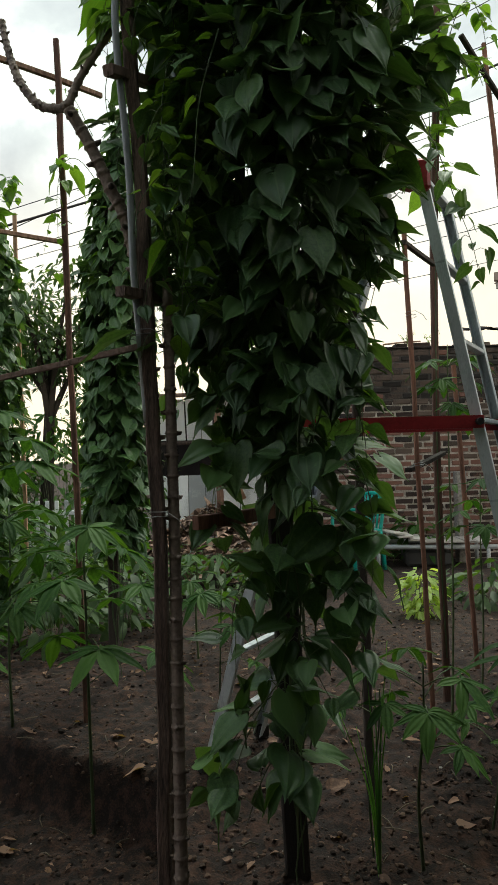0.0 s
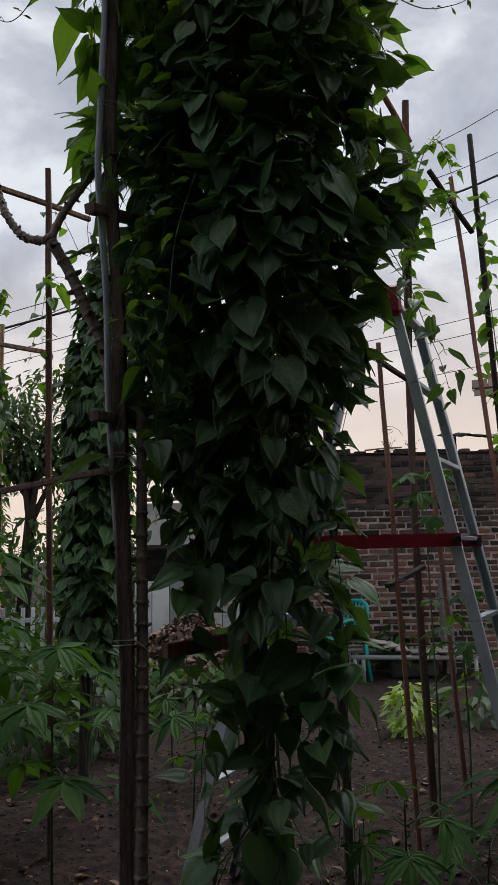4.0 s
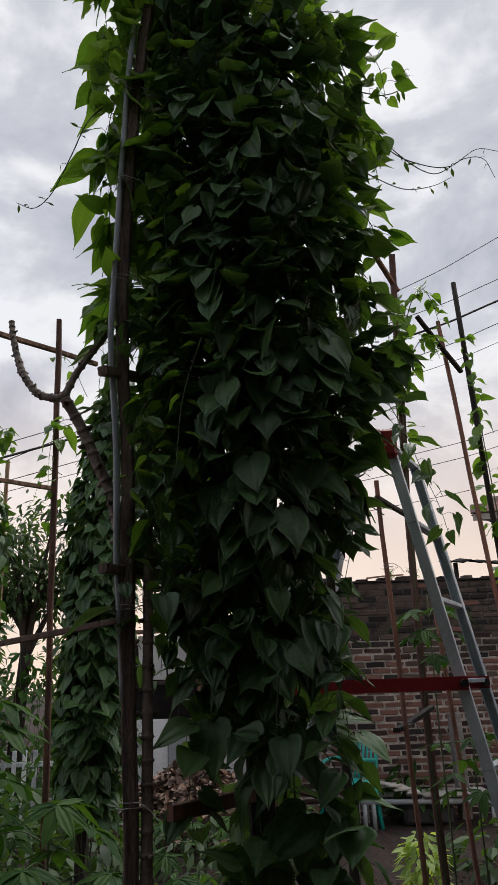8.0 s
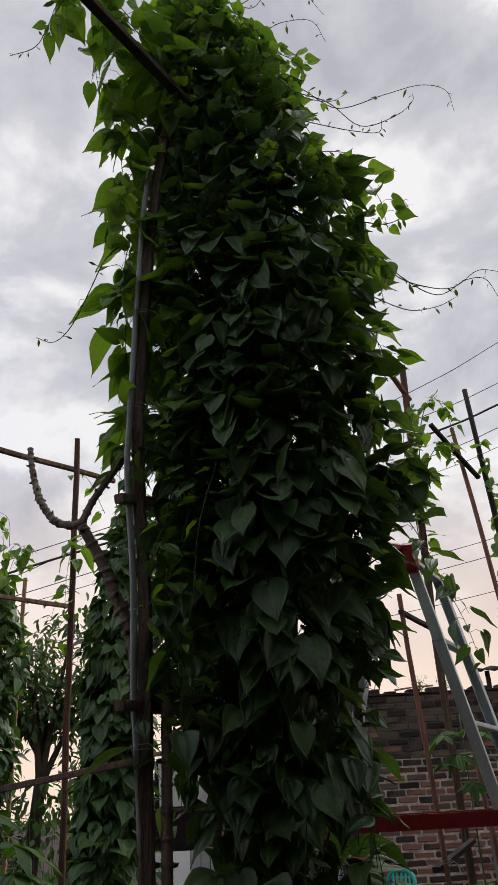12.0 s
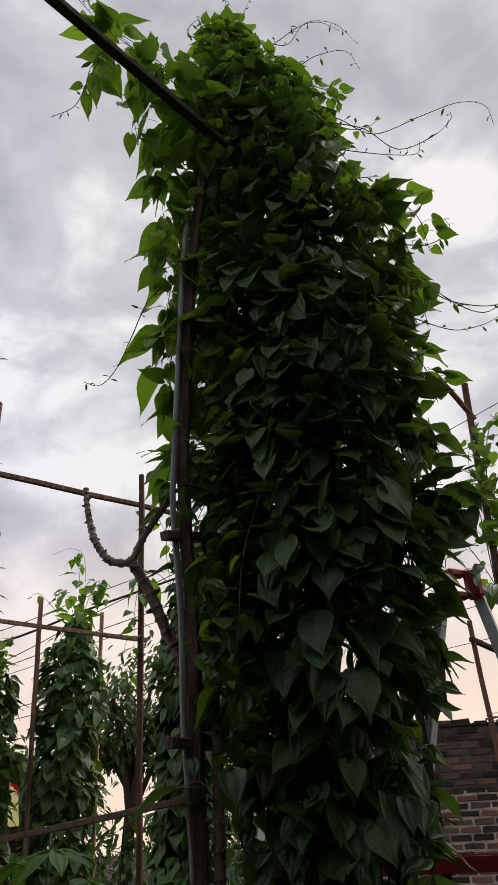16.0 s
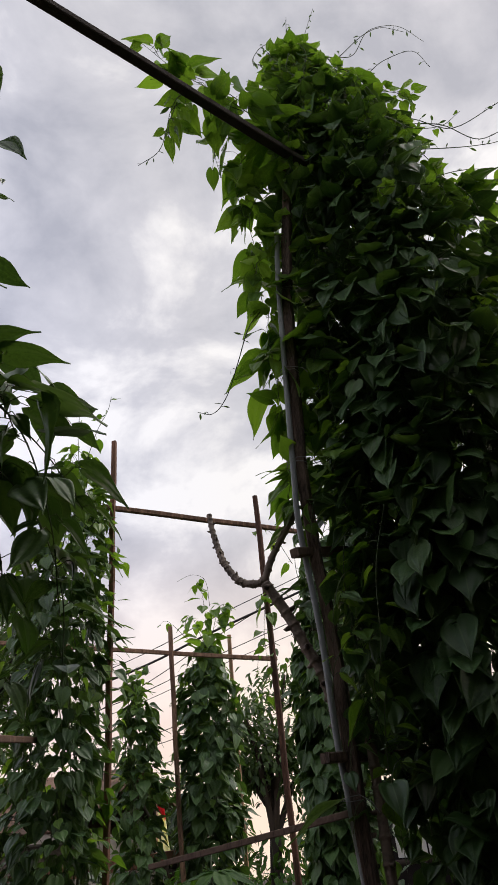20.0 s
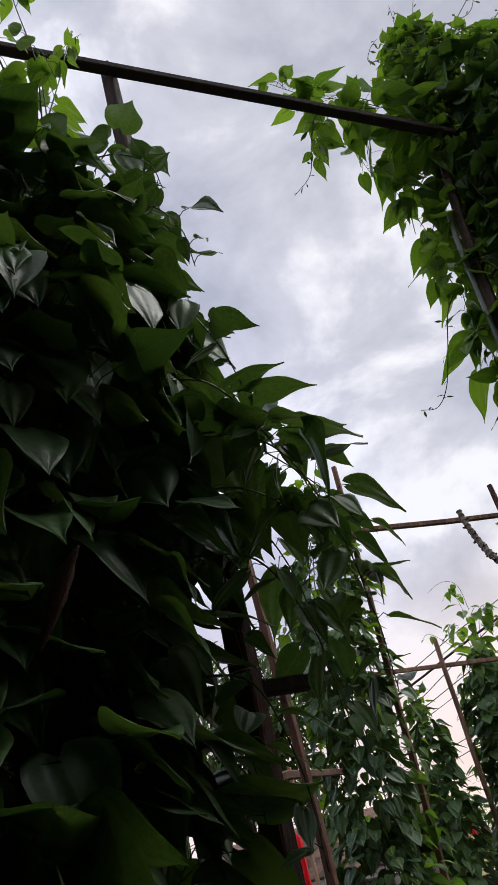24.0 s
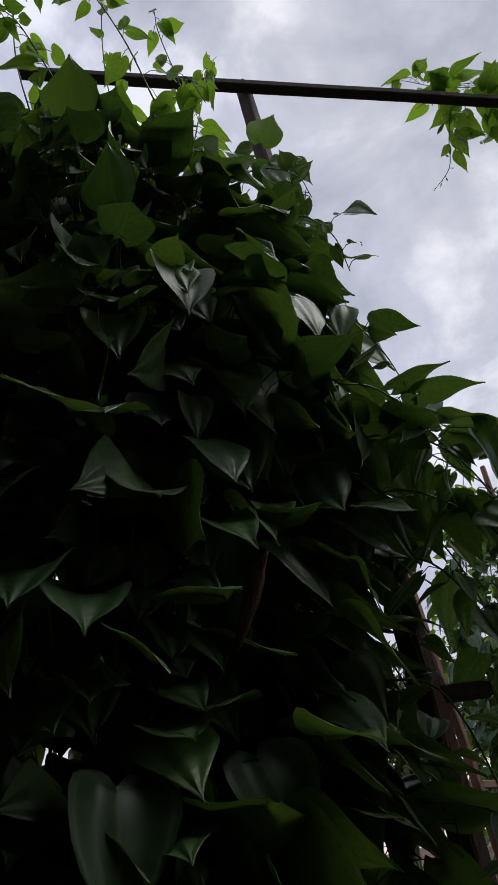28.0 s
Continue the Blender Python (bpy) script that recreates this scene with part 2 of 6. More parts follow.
TEAL = material("teal_plastic", (0.012, 0.27, 0.225), (0.022, 0.40, 0.335), rough=0.4, scale=6, bump=0.05)
WHITEPAINT = material("dirty_white", (0.30, 0.32, 0.33), (0.74, 0.76, 0.77), rough=0.7, scale=4, bump=0.2)
BOARD = material("bleached_board", (0.22, 0.20, 0.175), (0.48, 0.45, 0.41), rough=0.9, scale=6, bump=0.5, stretch=(0.8, 6, 6))
REDCLOTH = material("flag_red", (0.45, 0.012, 0.02), (0.62, 0.025, 0.035), rough=0.8, bump=0.1, through=0.3)
WHITECLOTH = material("flag_white", (0.6, 0.6, 0.6), (0.8, 0.8, 0.8), rough=0.8, bump=0.1, through=0.3)
GLASS = material("dark_window", (0.02, 0.025, 0.03), (0.04, 0.045, 0.05), rough=0.1, bump=0)
ONION = material("onion_leaf", (0.13, 0.26, 0.08), (0.24, 0.42, 0.14), spec=0.25, rough=0.55, bump=0.1, through=0.4)


# ---- builders ----
rng = random.Random(7)


def data_of(name, bm, mat):
    me = bpy.data.meshes.new(name)
    bmesh.ops.recalc_face_normals(bm, faces=bm.faces) if not bm.loops.layers.uv else None
    bm.to_mesh(me)
    bm.free()
    me.materials.append(mat)
    return me


def part(name, bm, mat, parent=None, label="", smooth=True):
    """One bmesh as one object under a thing or a part."""
    me = data_of(name, bm, mat)
    if smooth:
        me.shade_smooth()
    ob = new(name, me)
    if parent:
        ob.parent = parent
    return tagged(ob, label) if label else ob


def thing(name, label, category, group="", at=(0, 0, 0), kind=""):
    root = new(name)
    root.location = at
    root.empty_display_size = 0.1
    return tagged(root, label, category, group, kind)


def lerp_list(rows, z):
    """Rows of numbers sorted by the first: the others at z."""
    if z <= rows[0][0]:
        return rows[0][1:]
    for a, b in zip(rows, rows[1:]):
        if z <= b[0]:
            f = (z - a[0]) / (b[0] - a[0])
            return tuple(p + (q - p) * f for p, q in zip(a[1:], b[1:]))
    return rows[-1][1:]


def smooth_line(points, steps=6):
    """Catmull-Rom through the points."""
    pts = [Vector(p) for p in points]
    if len(pts) < 3:
        return pts
    ext = [pts[0] * 2 - pts[1]] + pts + [pts[-1] * 2 - pts[-2]]
    out = []
    for i in range(1, len(ext) - 2):
        a, b, c, d = ext[i - 1 : i + 3]
        for k in range(steps):
            t = k / steps
            out.append(0.5 * (2 * b + (c - a) * t + (2 * a - 5 * b + 4 * c - d) * t * t + (3 * b - a - 3 * c + d) * t ** 3))
    return out + [pts[-1]]


def tube(bm, points, radii, sides=8, cap=True):
    """A round bar along points; radii: one number or one for each point."""
    pts = [Vector(p) for p in points]
    rad = [radii] * len(pts) if isinstance(radii, (int, float)) else radii
    rings, side = [], None
    for i, p in enumerate(pts):
        way = (pts[min(i + 1, len(pts) - 1)] - pts[max(i - 1, 0)]).normalized()
        if side is None:
            side = way.orthogonal().normalized()
        side = (side - way * side.dot(way)).normalized()
        up = way.cross(side)
        rings.append([bm.verts.new(p + (side * math.cos(2 * math.pi * k / sides) + up * math.sin(2 * math.pi * k / sides)) * rad[i]) for k in range(sides)])
    for a, b in zip(rings, rings[1:]):
        for k in range(sides):
            bm.faces.new((a[k], a[(k + 1) % sides], b[(k + 1) % sides], b[k]))
    if cap and sides > 2:
        bm.faces.new(rings[0][::-1])
        bm.faces.new(rings[-1])
    return bm


def bar(bm, points, width, depth, facing=(0, -1, 0), wobble=0.0, seed=1):
    """A sawn bar with chamfered corners along points, width across, depth along facing; wobble: metres of unevenness."""
    r = random.Random(seed)
    pts, rings = [Vector(p) for p in points], []
    if wobble and len(pts) == 2:
        n = max(2, int((pts[1] - pts[0]).length / 0.25))
        pts = [pts[0].lerp(pts[1], i / n) for i in range(n + 1)]
    for i, p in enumerate(pts):
        way = (pts[min(i + 1, len(pts) - 1)] - pts[max(i - 1, 0)]).normalized()
        face = Vector(facing)
        face = (face - way * face.dot(way)).normalized()
        side = way.cross(face)
        p = p + (side * r.uniform(-1, 1) + face * r.uniform(-1, 1)) * wobble if 0 < i < len(pts) - 1 else p
        w, d = width / 2 * (1 + r.uniform(-1, 1) * wobble * 12), depth / 2 * (1 + r.uniform(-1, 1) * wobble * 12)
        c = min(w, d) * 0.22
        ring = [(w, d - c), (w - c, d), (-w + c, d), (-w, d - c), (-w, -d + c), (-w + c, -d), (w - c, -d), (w, -d + c)]
        rings.append([bm.verts.new(p + side * a + face * b) for a, b in ring])
    for a, b in zip(rings, rings[1:]):
        for k in range(8):
            bm.faces.new((a[k], a[(k + 1) % 8], b[(k + 1) % 8], b[k]))
    bm.faces.new(rings[0][::-1])
    bm.faces.new(rings[-1])
    return bm


def block(bm, centre, size, turn=0.0, chamfer=0.004, jitter=0.0, r=None):
    """A box with chamfered upright and level edges."""
    cx, cy, cz = centre
    sx, sy, sz = (s / 2 for s in size)
    c, s = math.cos(turn), math.sin(turn)
    k = min(chamfer, sx * 0.5, sy * 0.5, sz * 0.5)
    vs = {}
    for ax in (-1, 1):
        for ay in (-1, 1):
            for az in (-1, 1):
                for which in range(3):
                    p = [ax * (sx - (k if which != 0 else 0)), ay * (sy - (k if which != 1 else 0)), az * (sz - (k if which != 2 else 0))]
                    if jitter:
                        p = [q + r.uniform(-jitter, jitter) for q in p]
                    vs[ax, ay, az, which] = bm.verts.new((cx + c * p[0] - s * p[1], cy + s * p[0] + c * p[1], cz + p[2]))
    for a in (-1, 1):
        for which, idx in ((0, [(a, -1, -1), (a, 1, -1), (a, 1, 1), (a, -1, 1)]), (1, [(-1, a, -1), (1, a, -1), (1, a, 1), (-1, a, 1)]), (2, [(-1, -1, a), (1, -1, a), (1, 1, a), (-1, 1, a)])):
            f = [vs[(*q, which)] for q in idx]
            bm.faces.new(f)
    for a in (-1, 1):
        for b in (-1, 1):
            bm.faces.new((vs[a, b, -1, 0], vs[a, b, 1, 0], vs[a, b, 1, 1], vs[a, b, -1, 1]))
            bm.faces.new((vs[a, -1, b, 0], vs[a, 1, b, 0], vs[a, 1, b, 2], vs[a, -1, b, 2]))
            bm.faces.new((vs[-1, a, b, 1], vs[1, a, b, 1], vs[1, a, b, 2], vs[-1, a, b, 2]))
            for d in (-1, 1):
                bm.faces.new((vs[a, b, d, 0], vs[a, b, d, 1], vs[a, b, d, 2]))
    return bm


# ---- leaves ----
HEART = ((-0.11, 0.11), (-0.055, 0.25), (0.05, 0.345), (0.18, 0.39), (0.32, 0.385), (0.46, 0.34), (0.60, 0.265), (0.72, 0.18), (0.82, 0.105), (0.90, 0.052), (0.96, 0.024), (1.03, 0.003))
LANCE = ((0.0, 0.03), (0.15, 0.10), (0.35, 0.165), (0.55, 0.17), (0.72, 0.13), (0.86, 0.07), (1.0, 0.005))


def leaf_shape(rows, fold, droop, twist, columns=2, notch=0.13):
    """Verts, faces and leaf coordinates of one blade, one unit long: base at the origin, tip towards -z, upper side towards -y."""
    verts, faces, uvs = [], [], []
    for s, w in rows:
        for k in range(-columns, columns + 1):
            u = k / columns
            x = u * w
            along = s + (notch * (1 - abs(u)) if s < 0 else 0)
            lift = 1.5 * fold * abs(x) ** 1.75 + 0.026 * math.sin(9 * s + 3 * u + 6 * fold) * abs(u) - droop * max(s, 0) ** 1.8 + twist * x * s
            verts.append((x, -0.25 * 0 - lift, -along))
            uvs.append((u, s))
    n = 2 * columns + 1
    for i in range(len(rows) - 1):
        for k in range(2 * columns):
            faces.append((i * n + k, i * n + k + 1, (i + 1) * n + k + 1, (i + 1) * n + k))
    return np.array(verts), faces, np.array(uvs)


HEARTS = [leaf_shape(HEART, f, d, t) for f, d, t in ((0.30, 0.20, 0.1), (0.12, 0.30, -0.14), (0.42, 0.18, 0.12), (-0.12, 0.20, 0.1), (0.26, 0.34, -0.1), (0.1, 0.12, 0.18), (0.5, 0.28, 0.05), (-0.2, 0.26, -0.12))]
OVATES = [leaf_shape([(a, b * 0.74) for a, b in HEART], f, d, t) for f, d, t in ((0.4, 0.26, 0.2), (0.25, 0.38, -0.25), (0.55, 0.2, 0.18), (-0.15, 0.3, 0.1), (0.1, 0.16, -0.15))]
HEARTS_FAR = [leaf_shape(HEART[1::2] + HEART[-1:], f, d, t, 1) for f, d, t in ((0.5, 0.15, 0.1), (0.3, 0.35, -0.2), (0.7, 0.2, 0.2))]
LANCES = [leaf_shape(LANCE, f, d, t, 1, 0) for f, d, t in ((0.5, 0.28, 0.0), (0.3, 0.48, 0.2), (0.6, 0.16, -0.2))]


def mesh_from(name, verts, faces, uvs, mat):
    me = bpy.data.meshes.new(name)
    me.from_pydata([tuple(v) for v in verts], [], faces)
    layer = me.uv_layers.new(name="leaf")
    loop = np.empty(len(me.loops), np.int32)
    me.loops.foreach_get("vertex_index", loop)
    layer.data.foreach_set("uv", np.asarray(uvs, np.float32)[loop].ravel())
    me.materials.append(mat)
    me.shade_smooth()
    return me


def blade_frame(base, tip, up, size):
    """The pose of a blade whose tip points along tip and whose upper side looks along up."""
    down = Vector(tip).normalized()
    face = Vector(up)
    face = (face - down * face.dot(down)).normalized()
    side = face.cross(down)
    m = Matrix.Identity(4)
    m.col[0][:3], m.col[1][:3], m.col[2][:3] = side * size, -face * size, -down * size
    m.translation = base
    return m


def joined_leaves(name, poses, shapes, mat, parent, r, label=""):
    """Many blades as one mesh of kind stuff."""
    verts, faces, uvs, start = [], [], [], 0
    for m in poses:
        v, f, uv = shapes[r.randrange(len(shapes))]
        a = np.array(m)
        verts.append(v @ a[:3, :3].T + a[:3, 3])
        faces.extend([tuple(i + start for i in q) for q in f])
        uvs.append(uv)
        start += len(v)
    if not verts:
        return None
    ob = new(name, mesh_from(name, np.concatenate(verts), faces, np.concatenate(uvs), mat))
    ob.parent = parent
    return tagged(ob, label, kind="stuff")


LEAF_MESHES = {}


def single_leaves(poses, shapes, mat, parent, r, name="leaf"):
    """Blades as parts of their own that share a few meshes."""
    key = (mat.name, id(shapes))
    if key not in LEAF_MESHES:
        LEAF_MESHES[key] = [mesh_from("leaf_blade", *s, mat) for s in shapes]
    for m in poses:
        ob = new(name, LEAF_MESHES[key][r.randrange(len(shapes))])
        ob.parent = parent
        ob.matrix_basis = m


def hang(r, outward, drop=0.8, out=0.5, loose=0.25, face=0.2):
    """The way of a hanging blade's tip and of its upper side."""
    tip = Vector((0, 0, -drop * r.uniform(0.05, 1.0))) + outward * out * r.uniform(0.7, 2.2) + Vector((r.gauss(0, loose), r.gauss(0, loose), r.gauss(0, loose)))
    up = outward * (face + r.uniform(-0.35, 0.35)) + Vector((r.gauss(0, 0.28), r.gauss(0, 0.28), r.uniform(0.65, 1.1)))
    return tip, up


def vine_pillar(label, levels, count, size, near, seed, singles=150, far=False, young_from=99.0, density=None, stems=8, inner=0.28, fresh_lit=0.0, face=0.2, drop=0.8, loose=0.0):
    """A climbing vine round its trellis: levels are rows of z, centre x, centre y, radius x, radius y."""
    r = random.Random(seed)
    root = thing("climbing_vine", label, "vine", "vine pillars", at=(levels[0][1], levels[0][2], 0))
    off = root.location.copy()
    low, high = levels[0][0], levels[-1][0]
    shapes = HEARTS_FAR if far else HEARTS
    old, young, petioles = [], [], bmesh.new()
    areas = [(z := low + (high - low) * (i + 0.5) / 60, max(lerp_list(levels, z)[2], 0.02) * (density(z) if density else 1)) for i in range(60)]
    weights = [a for _, a in areas]
    for _ in range(count):
        z = r.choices(areas, weights)[0][0] + r.uniform(-0.5, 0.5) * (high - low) / 60
        cx, cy, rx, ry = lerp_list(levels, z)
        turn = r.uniform(0, 2 * math.pi)
        bulge = 1 + 0.32 * noise.noise(Vector((math.cos(turn) * 1.7, math.sin(turn) * 1.7, z * 2.3 + seed)))
        reach = (inner + (1 - inner) * math.sqrt(r.random())) * bulge
        outward = Vector((math.cos(turn), math.sin(turn), 0))
        if loose and r.random() < (loose if outward.x > 0 else loose * 0.7) * (min(1.0, max(0.0, abs(outward.x) * reach * 2.4 - 0.35)) if z < 4.0 else 0.2):
            continue
        base = Vector((cx + outward.x * rx * reach, cy + outward.y * ry * reach, z)) - off
        s = size * r.uniform(0.62, 1.3)
        # besides the young top, both sides get brighter leaves: side light put in colour
        young_or_lit = z > young_from + r.gauss(0, 0.3) or (reach > 0.75 and r.random() < fresh_lit * abs(outward.x) ** 2)
        tip, up = hang(r, outward, drop, face=face)
        m = blade_frame(base, tip, up, s * (0.72 if young_or_lit else 1.0))
        (young if young_or_lit else old).append((base, m))
        if not far or r.random() < 0.4:
            foot = base - outward * s * r.uniform(0.4, 0.9) + Vector((0, 0, -s * r.uniform(0.1, 0.6)))
            tube(petioles, [foot, (foot + base) / 2 + Vector((0, 0, s * 0.15)), base], 0.0012 if not far else 0.002, 3, False)
    spot = Vector(near) - off
    for rows, mat, share in ((old, LEAF, singles), (young, YOUNG_LIT, singles // 3)):
        rows.sort(key=lambda q: (q[0] - spot).length)
        single_leaves([m for _, m in rows[:share]], shapes, mat, root, r)
        joined_leaves("foliage", [m for _, m in rows[share:]], shapes, mat, root, r)
    tagged(part("stalk_tangle", petioles, VINE, root), kind="stuff")
    # winding main stems
    for k in range(stems):
        turn, pts = r.uniform(0, 6.28), []
        z = r.uniform(-0.05, 0.5) if k else -0.32
        top = high - r.uniform(0, 0.25) * (high - low)
        while z < top:
            cx, cy, rx, ry = lerp_list(levels, z)
            near_post = 0.08 + 0.37 * min(1.0, z / 0.9)
            pts.append(Vector((cx + math.cos(turn) * rx * near_post + r.uniform(-0.02, 0.02), cy + math.sin(turn) * ry * near_post + r.uniform(-0.02, 0.02), z)) - off)
            turn += r.uniform(0.1, 0.7)
            z += r.uniform(0.12, 0.25)
        if len(pts) > 2:
            tube(bm := bmesh.new(), smooth_line(pts, 3), 0.0026, 5)
            part("stem", bm, VINE, root)
    return root


def sprig(root, points, count, size, mat, seed, thick=0.0022, stem_mat=None, from_share=0.0, singles=True, droop=0.9, shapes=None):
    """A side shoot of a vine: a stem along points with leaves hanging from it."""
    r = random.Random(seed)
    off = root.location
    line = smooth_line([Vector(p) - off for p in points], 6)
    n = len(line)
    tube(bm := bmesh.new(), line, [thick * (1 - 0.6 * i / n) for i in range(n)], 5)
    part("shoot", bm, stem_mat or VINE, root)
    poses, stalks = [], bmesh.new()
    for k in range(count):
        f = from_share + (1 - from_share) * (k + r.random()) / count
        i = min(int(f * (n - 1)), n - 2)
        p = line[i].lerp(line[i + 1], f * (n - 1) - i)
        turn = r.uniform(0, 6.28)
        outward = Vector((math.cos(turn), math.sin(turn), 0))
        s = size * r.uniform(0.6, 1.25) * (1.1 - 0.55 * f)
        base = p + outward * s * r.uniform(0.2, 0.6) + Vector((0, 0, r.uniform(-0.2, 0.2) * s))
        tip, up = hang(r, outward, drop=droop, out=0.55)
        poses.append(blade_frame(base, tip, up, s))
        tube(stalks, [p, (p + base) / 2 + Vector((0, 0, s * 0.12)), base], 0.001, 3, False)
    if singles:
        single_leaves(poses, shapes or HEARTS, mat, root, r)
    else:
        joined_leaves("foliage", poses, shapes or HEARTS, mat, root, r)
    if count:
        tagged(part("stalk_tangle", stalks, VINE, root), kind="stuff")
    else:
        stalks.free()


def tendril(root, points, seed, mat=None, thick=0.0024, leaves=6):
    sprig(root, points, leaves, 0.036, LEAF, seed, thick, mat or VINE, from_share=0.05, shapes=LANCES)

# ---- ground ----
def height_at(x, y):
    """The soil: low near the path, a bank up to the beds at the left, a low rise towards the wall."""
    bank = 0.5 + 0.5 * math.tanh((y - (2.89 - 0.582 * (x + 0.39)) - 0.05 * noise.noise(Vector((x * 4, 1, 0)))) * 34)
    fade = min(1.0, max(0.0, (-0.25 - x) / 0.12))
    near = max(0.0, 1 - abs(math.hypot(x, y - 2.5)) / 12)
    lumps = 0.035 * noise.noise(Vector((x * 1.3, y * 1.3, 0))) + 0.022 * noise.noise(Vector((x * 5, y * 5, 3))) + 0.022 * noise.noise(Vector((x * 12, y * 12, 5))) + 0.016 * noise.noise(Vector((x * 27, y * 27, 8)))
    return -0.02 + 0.26 * fade * (bank - 1) * (1 if y < 6 else 0) + near * lumps


def axis(lo, hi, near_lo, near_hi, step):
    """Grid lines: fine between near_lo and near_hi, wider and wider beyond."""
    out, v, s = [], near_lo, step
    while v < near_hi:
        out.append(v)
        v += step
    while v < hi:
        out.append(v)
        s *= 1.35
        v += s
    v, s = near_lo - step, step
    while v > lo:
        out.insert(0, v)
        s *= 1.35
        v -= s
    return [lo] + out + [hi]


xs, ys = axis(-600, 600, -2.0, 2.2, 0.02), axis(-600, 600, 1.4, 5.0, 0.02)
gv = [(x, y, height_at(x, y)) for y in ys for x in xs]
gn = len(xs)
me = bpy.data.meshes.new("ground")
me.from_pydata(gv, [], [(j * gn + i, j * gn + i + 1, (j + 1) * gn + i + 1, (j + 1) * gn + i) for j in range(len(ys) - 1) for i in range(gn - 1)])
me.materials.append(SOIL)
me.shade_smooth()
tagged(new("ground", me), "dark brown bare garden soil with clods and litter", "soil", kind="structure")


# ---- trellis ----
def post(name, label, points, width, depth, mat, round_=False, wobble=0.004, seed=1, group="trellis posts", category="post"):
    root = thing(name, label, category, group, at=points[0])
    pts = [Vector(p) - Vector(points[0]) for p in points]
    bm = bmesh.new()
    if round_:
        tube(bm, smooth_line(pts, 4), width / 2, 10)
    else:
        bar(bm, smooth_line(pts, 4) if len(pts) > 2 else pts, width, depth, wobble=wobble, seed=seed)
    part("pole", bm, mat, root, smooth=round_)
    return root


def add_bar(root, name, a, b, width, depth, mat, seed=1, facing=(0, 0, 1), label=""):
    bm = bar(bmesh.new(), [Vector(a) - root.location, Vector(b) - root.location], width, depth, facing, 0.003, seed)
    return part(name, bm, mat, root, label, smooth=False)


def add_tie(root, centre, radius, seed=1, turns=2):
    """A wire tie wound round a post, with a loose end."""
    r = random.Random(seed)
    c, pts = Vector(centre) - root.location, []
    for k in range(turns * 8):
        a = k * math.pi / 4
        pts.append(c + Vector((math.cos(a) * radius, math.sin(a) * radius, 0.012 * k / 8 + r.uniform(-0.003, 0.003))))
    pts += [pts[-1] + Vector((0.03, -0.01, -0.02)), pts[-1] + Vector((0.045, -0.012, -0.045))]
    part("wire_tie", tube(bmesh.new(), pts, 0.0012, 4), WIRE, root)


post_a = post("trellis_post", "rough brown wooden trellis post with a grey pipe tied along it", [(-0.240, 1.87, -0.05), (-0.235, 1.86, 0.7), (-0.236, 1.85, 1.09), (-0.250, 1.85, 1.48), (-0.264, 1.84, 1.99), (-0.287, 1.83, 2.4), (-0.271, 1.82, 2.92), (-0.250, 1.82, 3.33), (-0.187, 1.82, 3.9)], 0.032, 0.045, POSTWOOD, seed=3)
pipe = [(-0.258, 1.842, 1.34), (-0.272, 1.836, 1.56), (-0.283, 1.83, 1.72), (-0.289, 1.82, 1.99), (-0.310, 1.80, 2.3), (-0.308, 1.80, 2.48), (-0.294, 1.795, 2.91), (-0.279, 1.79, 3.29), (-0.262, 1.79, 3.5)]
part("pipe", tube(bmesh.new(), smooth_line([Vector(p) - post_a.location for p in pipe], 5), 0.0092, 12), PVC, post_a, "grey plastic pipe")
for i, (z, x, y) in enumerate(((1.09, -0.225, 1.86), (1.55, -0.255, 1.85), (2.5, -0.285, 1.82), (2.85, -0.275, 1.82), (3.2, -0.255, 1.82))):
    add_tie(post_a, (x - 0.01, y - 0.01, z), 0.034, i)
add_bar(post_a, "peg", (-0.325, 1.76, 2.205), (-0.10, 2.20, 2.33), 0.03, 0.026, POSTWOOD, 5)
add_bar(post_a, "peg", (-0.308, 1.77, 1.66), (-0.05, 2.20, 1.69), 0.03, 0.024, POSTWOOD, 6)
post_b = post("trellis_post", "thick dark wooden post inside the vine", [(0.118, 2.19, -0.08), (0.085, 2.2, 1.3), (0.07, 2.2, 2.6), (0.05, 2.2, 3.9)], 0.078, 0.062, DARKWOOD, seed=8, wobble=0.006)
add_bar(post_b, "peg", (-0.145, 1.895, 1.075), (0.10, 2.16, 1.085), 0.024, 0.038, LATH, 7, label="sawn brown wooden peg")
post_c = post("trellis_post", "slim dark wooden post behind the vine", [(0.413, 2.65, -0.05), (0.395, 2.62, 1.2), (0.37, 2.6, 2.4)], 0.03, 0.03, DARKWOOD, seed=9)
post_v = post("trellis_post", "short dark wooden post at the foot of the slender vine", [(-0.83, 4.30, -0.05), (-0.80, 4.22, 1.3), (-0.78, 4.2, 2.7)], 0.055, 0.05, DARKWOOD, seed=10)
rod_l = post("trellis_post", "slim red-brown lath post", [(-0.822, 3.55, -0.05), (-0.905, 3.53, 3.33)], 0.027, 0.026, LATH, seed=11)
rod_r = post("trellis_post", "slim red-brown lath post", [(0.785, 3.205, -0.05), (0.715, 3.215, 2.27)], 0.020, 0.018, LATH, seed=12)
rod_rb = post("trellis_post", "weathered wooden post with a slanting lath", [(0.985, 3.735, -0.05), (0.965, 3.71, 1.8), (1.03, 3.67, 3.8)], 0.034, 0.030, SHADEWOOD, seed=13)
add_bar(rod_rb, "lath", (0.83, 3.48, 3.78), (1.05, 3.70, 3.57), 0.028, 0.02, LATH, 14)
add_bar(rod_r, "peg", (0.70, 3.19, 1.17), (0.99, 3.70, 1.24), 0.03, 0.02, DARKWOOD, 15)
